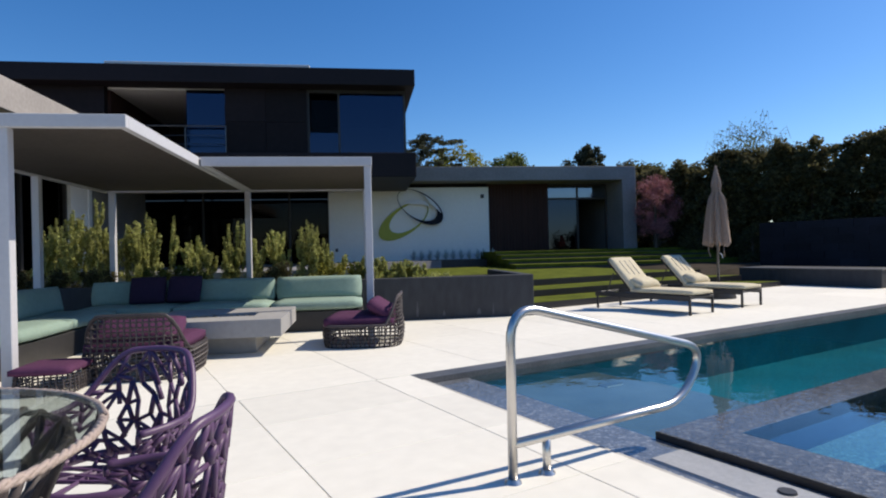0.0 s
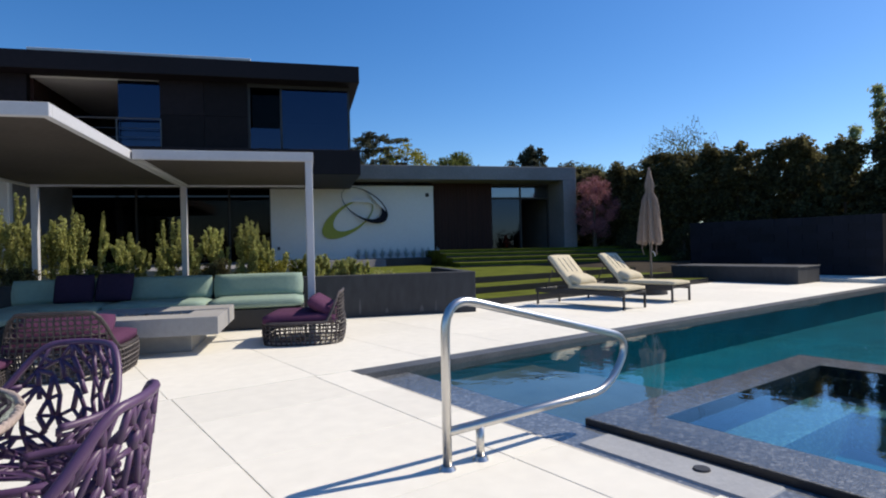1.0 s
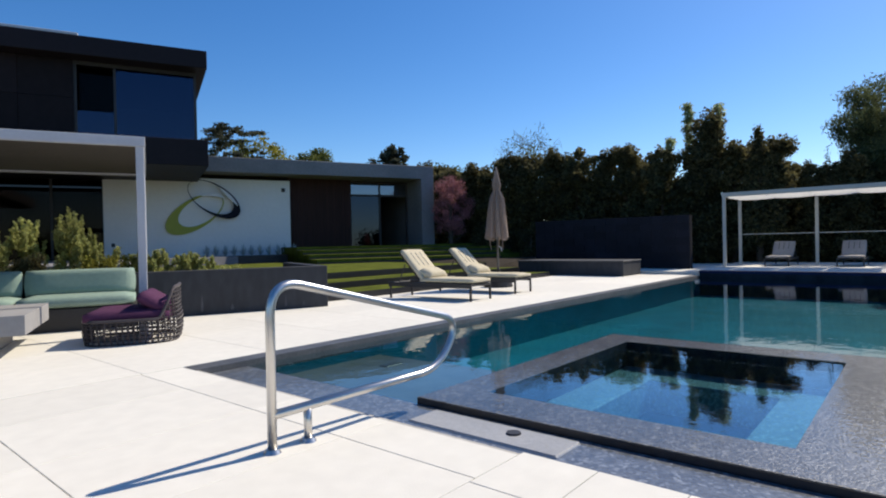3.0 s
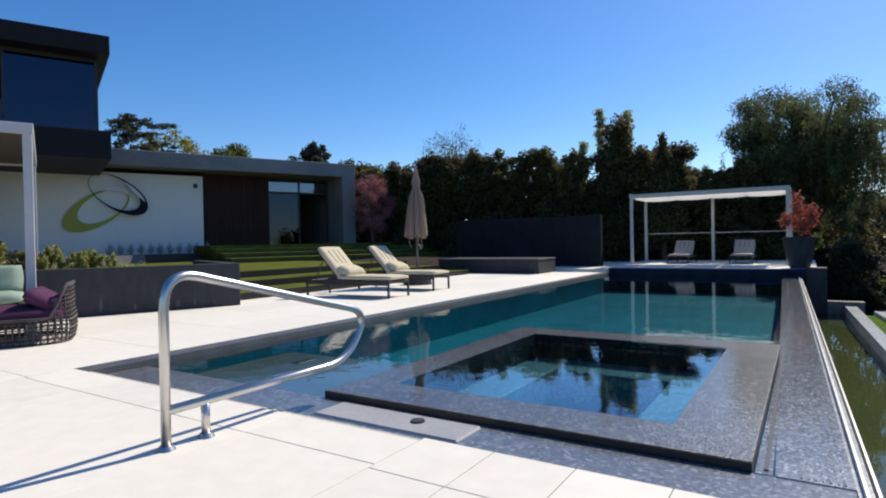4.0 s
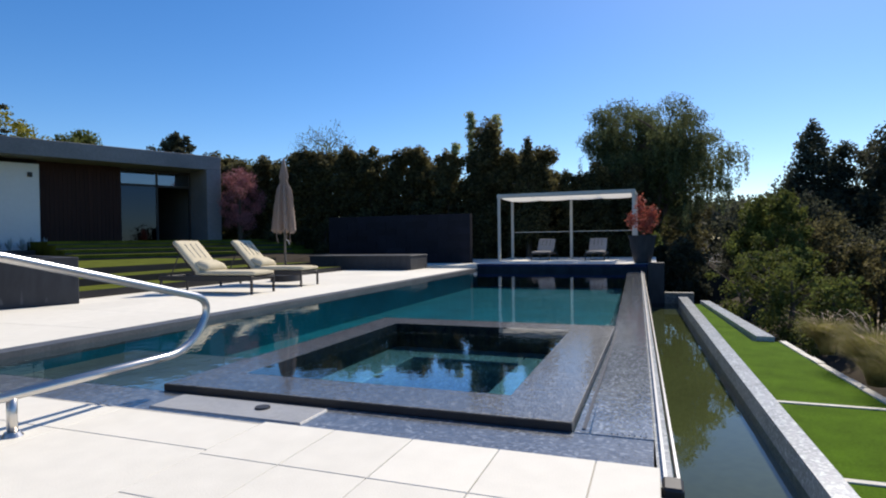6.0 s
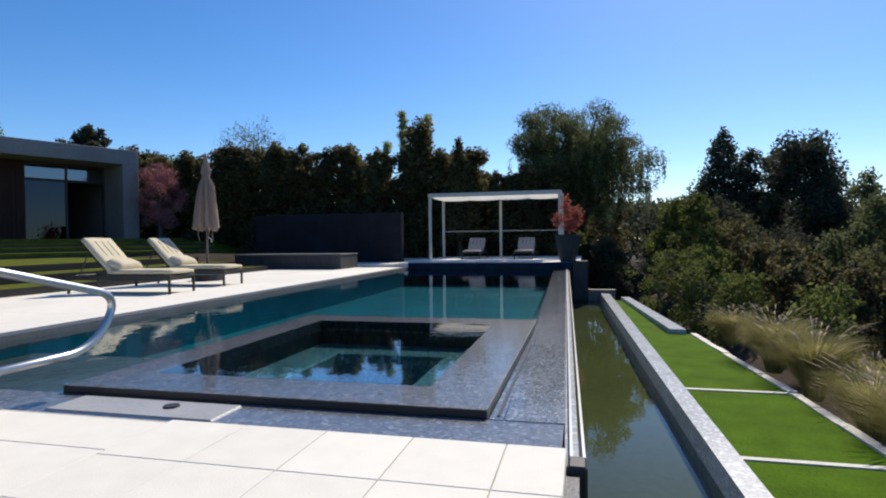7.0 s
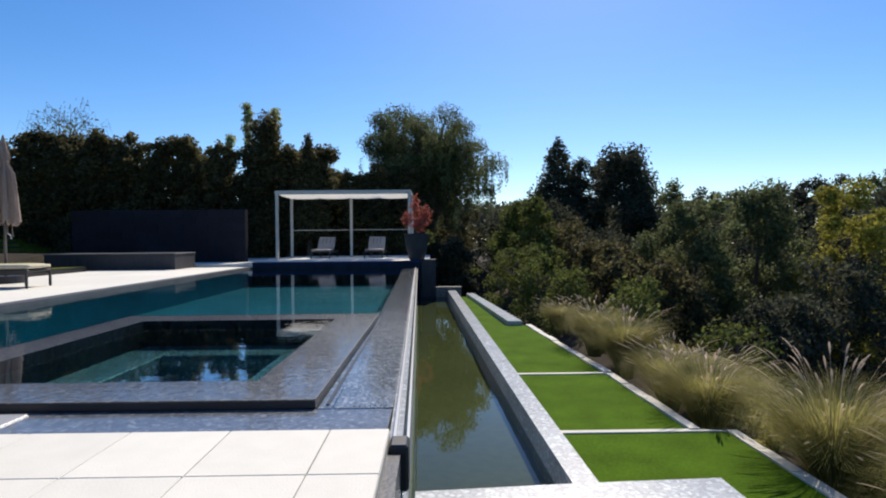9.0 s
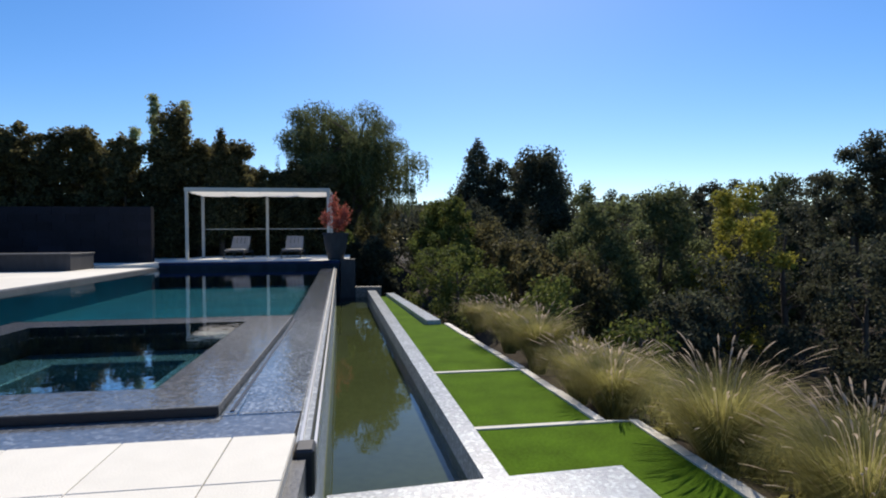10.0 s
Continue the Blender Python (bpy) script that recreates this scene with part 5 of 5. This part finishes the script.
mixed_tree("far_tree", "yellowing tree behind the house", 26.61, 41.64, 9.81, 2.98, M_LEAF_YELLOW, 305, 3200, 0.32, 0.9, 0, 0.3)
mixed_tree("hedge_tree", "pointed dark green cypress above the hedge", 23.29, 4.15, 5.09, 0.88, M_LEAF_HEDGE, 311, 6000, 0.16, 0.1, 0.92, 0.1, 44)
mixed_tree("far_tree", "pale green tree behind the house", 36.5, 47.13, 10.64, 2.6, M_LEAF_BRIGHT, 307, 4000, 0.4, 0.9)
mixed_tree("far_tree", "dark pine behind the low roof", 42.36, 41.92, 11.1, 1.58, M_LEAF_DARK, 309, 3000, 0.4, 0.9, 0, 0.6)
mixed_tree("far_tree", "low green tree behind the low roof", 42.91, 36.02, 8.18, 2.98, M_LEAF_BRIGHT, 311, 4000, 0.4, 0.9)
mixed_tree("far_tree", "dark green tree behind the low roof", 40.01, 42.67, 9.13, 2.42, M_LEAF_DARK, 313, 4000, 0.4, 0.9)
bare = thing("bare_tree", "leafless grey tree with fine twigs above the hedge", "tree", pose(26.25, 15.7, -0.43))
bm = limbs(7.4, 1.6, 22, 71, 0.12, 0, 0.35)
rng = random.Random(72)
for i in range(150):
    a, k = rng.uniform(0, 6.28), rng.uniform(0.2, 1.6)
    p = Vector((k * math.cos(a), k * math.sin(a), rng.uniform(4.6, 7.2)))
    q = p + Vector((0.35 * math.cos(a), 0.35 * math.sin(a), rng.uniform(-0.1, 0.5)))
    add_tube(bm, [p, q, q + Vector((0.12 * math.cos(a), 0.12 * math.sin(a), -0.5))], 0.012, 3, 0.004)
part("trunk", bm, M_BARK, bare)
crown_part("crown", leaf_mesh("bare_crown", M_LEAF_PEPPER, [(0, 0, 6, 1.6, 1.6, 1.5)], 900, 0.12, 73, 2, 0.3, 0.3), bare)
for x, y, r, s in ((20.97, 14.98, 0.51, 1), (21.69, 14.05, 0.47, 2), (21.43, 12.73, 0.56, 3)):
    mixed_tree("round_bush", "rounded grey-green bush below the hedge", x, y, 0.6 + 2 * r, r, M_LEAF_HEDGE, 330 + s * 2, 1500, 0.1, 0.3, 0, -0.1, 14, group="round bushes")


# rosemary and flowering plants in the planter
def spiky_shrub(x, y, height, spread, n, seed, label):
    rng = random.Random(seed)
    ob = thing("rosemary", label, "shrub", LOUNGE @ pose(x * 1.03, y + 0.3, 0.58), "planter shrubs")
    bm = bmesh.new()
    bl = []
    for i in range(n):
        a = rng.uniform(0, 6.28)
        h = height * (0.45 + 0.6 * rng.random())
        d = spread * rng.uniform(0.1, 1.2)
        base = Vector((d * 0.75 * math.cos(a), d * 0.75 * math.sin(a), 0))
        tip = base + Vector((0.3 * d * math.cos(a) + rng.uniform(-0.06, 0.06), 0.3 * d * math.sin(a), h))
        add_tube(bm, [base, base.lerp(tip, 0.5), tip], 0.008, 4, 0.003)
        for k in range(18):
            p = base.lerp(tip, 0.15 + 0.85 * k / 17)
            r = 0.046 if k < 16 else 0.03
            bl.append((p.x, p.y, p.z, r, r, 0.05))
        for q in range(4):
            p = base.lerp(tip, rng.uniform(0.3, 0.8))
            b, ln = rng.uniform(0, 6.28), rng.uniform(0.14, 0.32) * min(1.0, height)
            out = p + Vector((0.09 * math.cos(b), 0.09 * math.sin(b), 0.05))
            e = out + Vector((0.03 * math.cos(b), 0.03 * math.sin(b), ln))
            add_tube(bm, [p, out, e], 0.005, 3, 0.002)
            bl += [(*p.lerp(out, k / 2), 0.028, 0.028, 0.04) for k in range(1, 3)] + [(*out.lerp(e, k / 6), 0.04, 0.04, 0.045) for k in range(1, 7)]
    tagged(part("stem", bm, M_BARK, ob), kind="stuff")
    bl += [(spread * rng.uniform(-1, 1), spread * rng.uniform(-1, 1), height * rng.uniform(0.05, 0.3), 0.1, 0.1, 0.1) for k in range(8)]
    crown_part("leaves", leaf_mesh("rosemary_leaves", M_LEAF_ROSEMARY, bl, n * 900, 0.05, seed + 1, 2.6, -0.35, 0.3), ob, "short upright grey-green needles")
    return ob


TALL, LOW = "tall upright rosemary behind the sofa", "low spreading rosemary in the planter"
for i, (x, y, h, s, n, tl) in enumerate(((-3.7, 5.6, 1.25, 0.4, 24, 1), (-3.2, 5.5, 1.45, 0.4, 28, 1), (-2.75, 5.4, 1.7, 0.36, 30, 1), (-2.3, 5.6, 1.3, 0.4, 26, 1), (-1.85, 5.5, 1.45, 0.3, 24, 1), (-0.75, 5.4, 0.95, 0.35, 20, 1), (-0.35, 5.5, 1.2, 0.3, 20, 1), (0.2, 5.4, 0.9, 0.33, 20, 1), (0.65, 5.5, 1.05, 0.33, 20, 1), (1.05, 5.4, 1.15, 0.3, 20, 1), (1.35, 5.3, 0.85, 0.3, 16, 1), (1.95, 4.9, 0.5, 0.35, 16, 0), (2.4, 4.8, 0.45, 0.35, 16, 0), (2.9, 4.8, 0.42, 0.35, 14, 0), (3.3, 4.8, 0.32, 0.35, 12, 0))):
    spiky_shrub(x, y, h, s * 1.15, int(n * 0.32), 400 + 3 * i, TALL if tl else LOW)
for x, y, r, m_, s in ((1.6, 4.9, 0.5, M_LEAF_YELLOW, 1), (-1.5, 4.7, 0.42, M_LEAF_BRIGHT, 2), (-1.0, 4.7, 0.35, M_LEAF_BRIGHT, 3), (-2.4, 4.6, 0.4, M_LEAF_HEDGE, 4), (-3.1, 4.6, 0.4, M_LEAF_HEDGE, 5), (-3.7, 4.7, 0.4, M_LEAF_HEDGE, 6), (0.5, 4.8, 0.3, M_LEAF_HEDGE, 7)):
    ob = thing("low_bush", "low rounded yellow-green bush in the planter", "shrub", LOUNGE @ pose(x * 1.03, y + 0.2, 0.6), "low bushes")
    part("stem", limbs(0.3, 0.2, 5, s, 0.012), M_BARK, ob)
    crown_part("leaves", leaf_mesh("low_bush_leaves", m_, blob_crown(440 + s, 14, r, 0.16, 0.16, 0.12), 1800, 0.045, 450 + s, 1.8, 0, 0.3), ob)

# agaves along the white wall
box_p = thing("agave_planter", "dark low planter box below the white wall", "planter", HOUSE, kind="structure")
part("body", box(-10.4, -6.4, -0.35, 0.88, 0.4, 0.82, 0.01), M_BRONZE, box_p)
rng = random.Random(31)
ag = None
for i in range(11):
    m_ = HOUSE @ pose(-10.1 + 0.35 * i, 0.3 + rng.uniform(-0.2, 0.2), 0.82, 0, 0, rng.uniform(0, 90))
    if ag is None:
        ag = thing("agave", "small blue-grey agave rosette", "plant", m_, "agaves")
        bm = bmesh.new()
        for k in range(13):
            a = 2.4 * k
            t = 0.35 + 0.06 * k
            tip = Vector((math.cos(a) * 0.26 * (1.3 - t), math.sin(a) * 0.26 * (1.3 - t), 0.14 + 0.34 * t))
            sd2 = Vector((-math.sin(a), math.cos(a), 0)) * 0.036
            mid = tip * 0.5 + Vector((0, 0, -0.02))
            bm.faces.new([bm.verts.new(q) for q in (-sd2 * 0.6, mid - sd2, tip, mid + sd2, sd2 * 0.6)])
        part("leaves", bm, M_LEAF_AGAVE, ag)
        part("core", box(-0.02, 0.02, -0.02, 0.02, -0.02, 0.08, 0.01), M_LEAF_AGAVE, ag)
    else:
        copy_thing(ag, m_)

# coral shrub in the urn
part("stem", limbs(1.0, 0.3, 8, 51, 0.02), M_BARK, pot).location = (0, 0, 0.8)
crown_part("leaves", leaf_mesh("coral_leaves", M_LEAF_RED, [(0.0, 0.05, 1.75, 0.22, 0.2, 0.45), (0.1, -0.3, 1.5, 0.26, 0.24, 0.35), (-0.1, 0.3, 1.35, 0.22, 0.2, 0.3), (0, -0.1, 1.2, 0.3, 0.3, 0.3)], 1500, 0.09, 52, 3, -0.2, 0.2), pot, "coral-red upright leaves")
crown_part("leaves", leaf_mesh("urn_leaves", M_LEAF_BRIGHT, [(0.05, -0.4, 0.75, 0.18, 0.18, 0.22)], 300, 0.08, 53, 2, 0, 0.2), pot)


# fountain grass
def fountain_grass(x, y, h, spread, n, seed):
    r = np.random.RandomState(seed)
    z0 = ground_height(x, y) - 0.05
    ob = thing("fountain_grass", "straw-coloured fountain grass with pale plumes", "grass", pose(x, y, z0), "fountain grasses")

    def blades(count, length, width, name, material, arch, seg=4):
        a = r.rand(count) * 2 * math.pi
        L = length * (0.6 + 0.5 * r.rand(count))
        lean = spread * (0.1 + 0.95 * r.rand(count) ** 0.55)
        p0 = np.stack([np.cos(a), np.sin(a), np.zeros(count)], 1) * (0.1 * r.rand(count))[:, None]
        out = np.stack([np.cos(a), np.sin(a), np.zeros(count)], 1)
        sd3 = np.stack([-np.sin(a), np.cos(a), np.zeros(count)], 1)
        vs = []
        for k in range(seg + 1):
            t = k / seg
            pos = p0 + out * (lean * t ** 1.6)[:, None]
            pos[:, 2] += L * (t - arch * t ** 3)
            w = width * (1 - 0.85 * t) if name == "blades" else width * (0.16 if t < 0.8 else math.sin(math.pi * (t - 0.8) / 0.21) + 0.1)
            vs += [pos - sd3 * w, pos + sd3 * w]
        v = np.stack(vs, 1).reshape(-1, 3)
        m = 2 * (seg + 1)
        f = np.array([[2 * k, 2 * k + 1, 2 * k + 3, 2 * k + 2] for k in range(seg)])
        faces = (np.arange(count)[:, None, None] * m + f[None]).reshape(-1, 4)
        me = bpy.data.meshes.new(name)
        me.from_pydata(v.tolist(), [], faces.tolist())
        me.materials.append(material)
        crown_part(name, me, ob)

    blades(n, h, 0.0021, "blades", M_STRAW, 0.38)
    blades(n // 45, h * 1.1, 0.0075, "plumes", M_PLUME, 0.3, 20)
    return ob


rng = random.Random(63)
for i, (x, y, h, s) in enumerate(((9.89, -3.16, 0.85, 0.55), (9.21, -3.66, 0.8, 0.55), (8.3, -3.33, 0.95, 0.6), (7.2, -3.42, 1, 0.62), (6.53, -4.16, 0.85, 0.6), (6.04, -3.52, 0.85, 0.55), (5.12, -3.51, 0.95, 0.6), (4.82, -4.42, 0.9, 0.6), (3.81, -3.76, 1.2, 0.72), (2.75, -3.95, 1.15, 0.7), (3.74, -4.95, 1.1, 0.7), (10.79, -3.4, 0.75, 0.5), (7.76, -4.57, 0.75, 0.55), (5.79, -5.22, 0.85, 0.6), (2.52, -5.19, 1.15, 0.7), (4.62, -6.03, 1.1, 0.7))):
    fountain_grass(x, y, h * 1.12, s, 4200, 500 + i)
# dry weeds over the slope
r = np.random.RandomState(9)
pts = []
for i in range(420):
    x, y = r.uniform(1.5, 16), -4.2 - abs(r.normal()) * 3
    pts.append((x, y, ground_height(x, y) + 0.12, 0.22, 0.22, 0.18))
ob = new("weeds", leaf_mesh("weeds", M_STRAW, pts, 22000, 0.16, 10, 5.0, -0.4, 0.1))
tagged(ob, "dry straw weeds scattered over the slope", "weeds", kind="stuff")

# woods that close the far slopes
r = np.random.RandomState(19)
pts = []
for i in range(1500):
    a, d = radians(r.uniform(-75, 25)), r.uniform(46, 95)
    x, y = d * math.cos(a), d * math.sin(a)
    s = r.uniform(1.2, 2.4)
    pts.append((x, y, min(max(-6.5, ground_height(x, y)) + r.uniform(0.5, 8.0 + d * 0.05), 0.6 + 0.07 * d - s), s, s, s * 0.9))
for i in range(420):
    a, d = radians(r.uniform(25, 125)), r.uniform(55, 90)
    s = r.uniform(1.2, 2.4)
    pts.append((d * math.cos(a), d * math.sin(a), r.uniform(1.0, 5.5), s, s, s * 0.9))
ob = new("far_woods", leaf_mesh("far_woods", M_LEAF_DARK, pts, 160000, 0.42, 20, 1.7, 0.1, 0.4))
tagged(ob, "distant dark green woods on the hillside", "woods", kind="stuff")
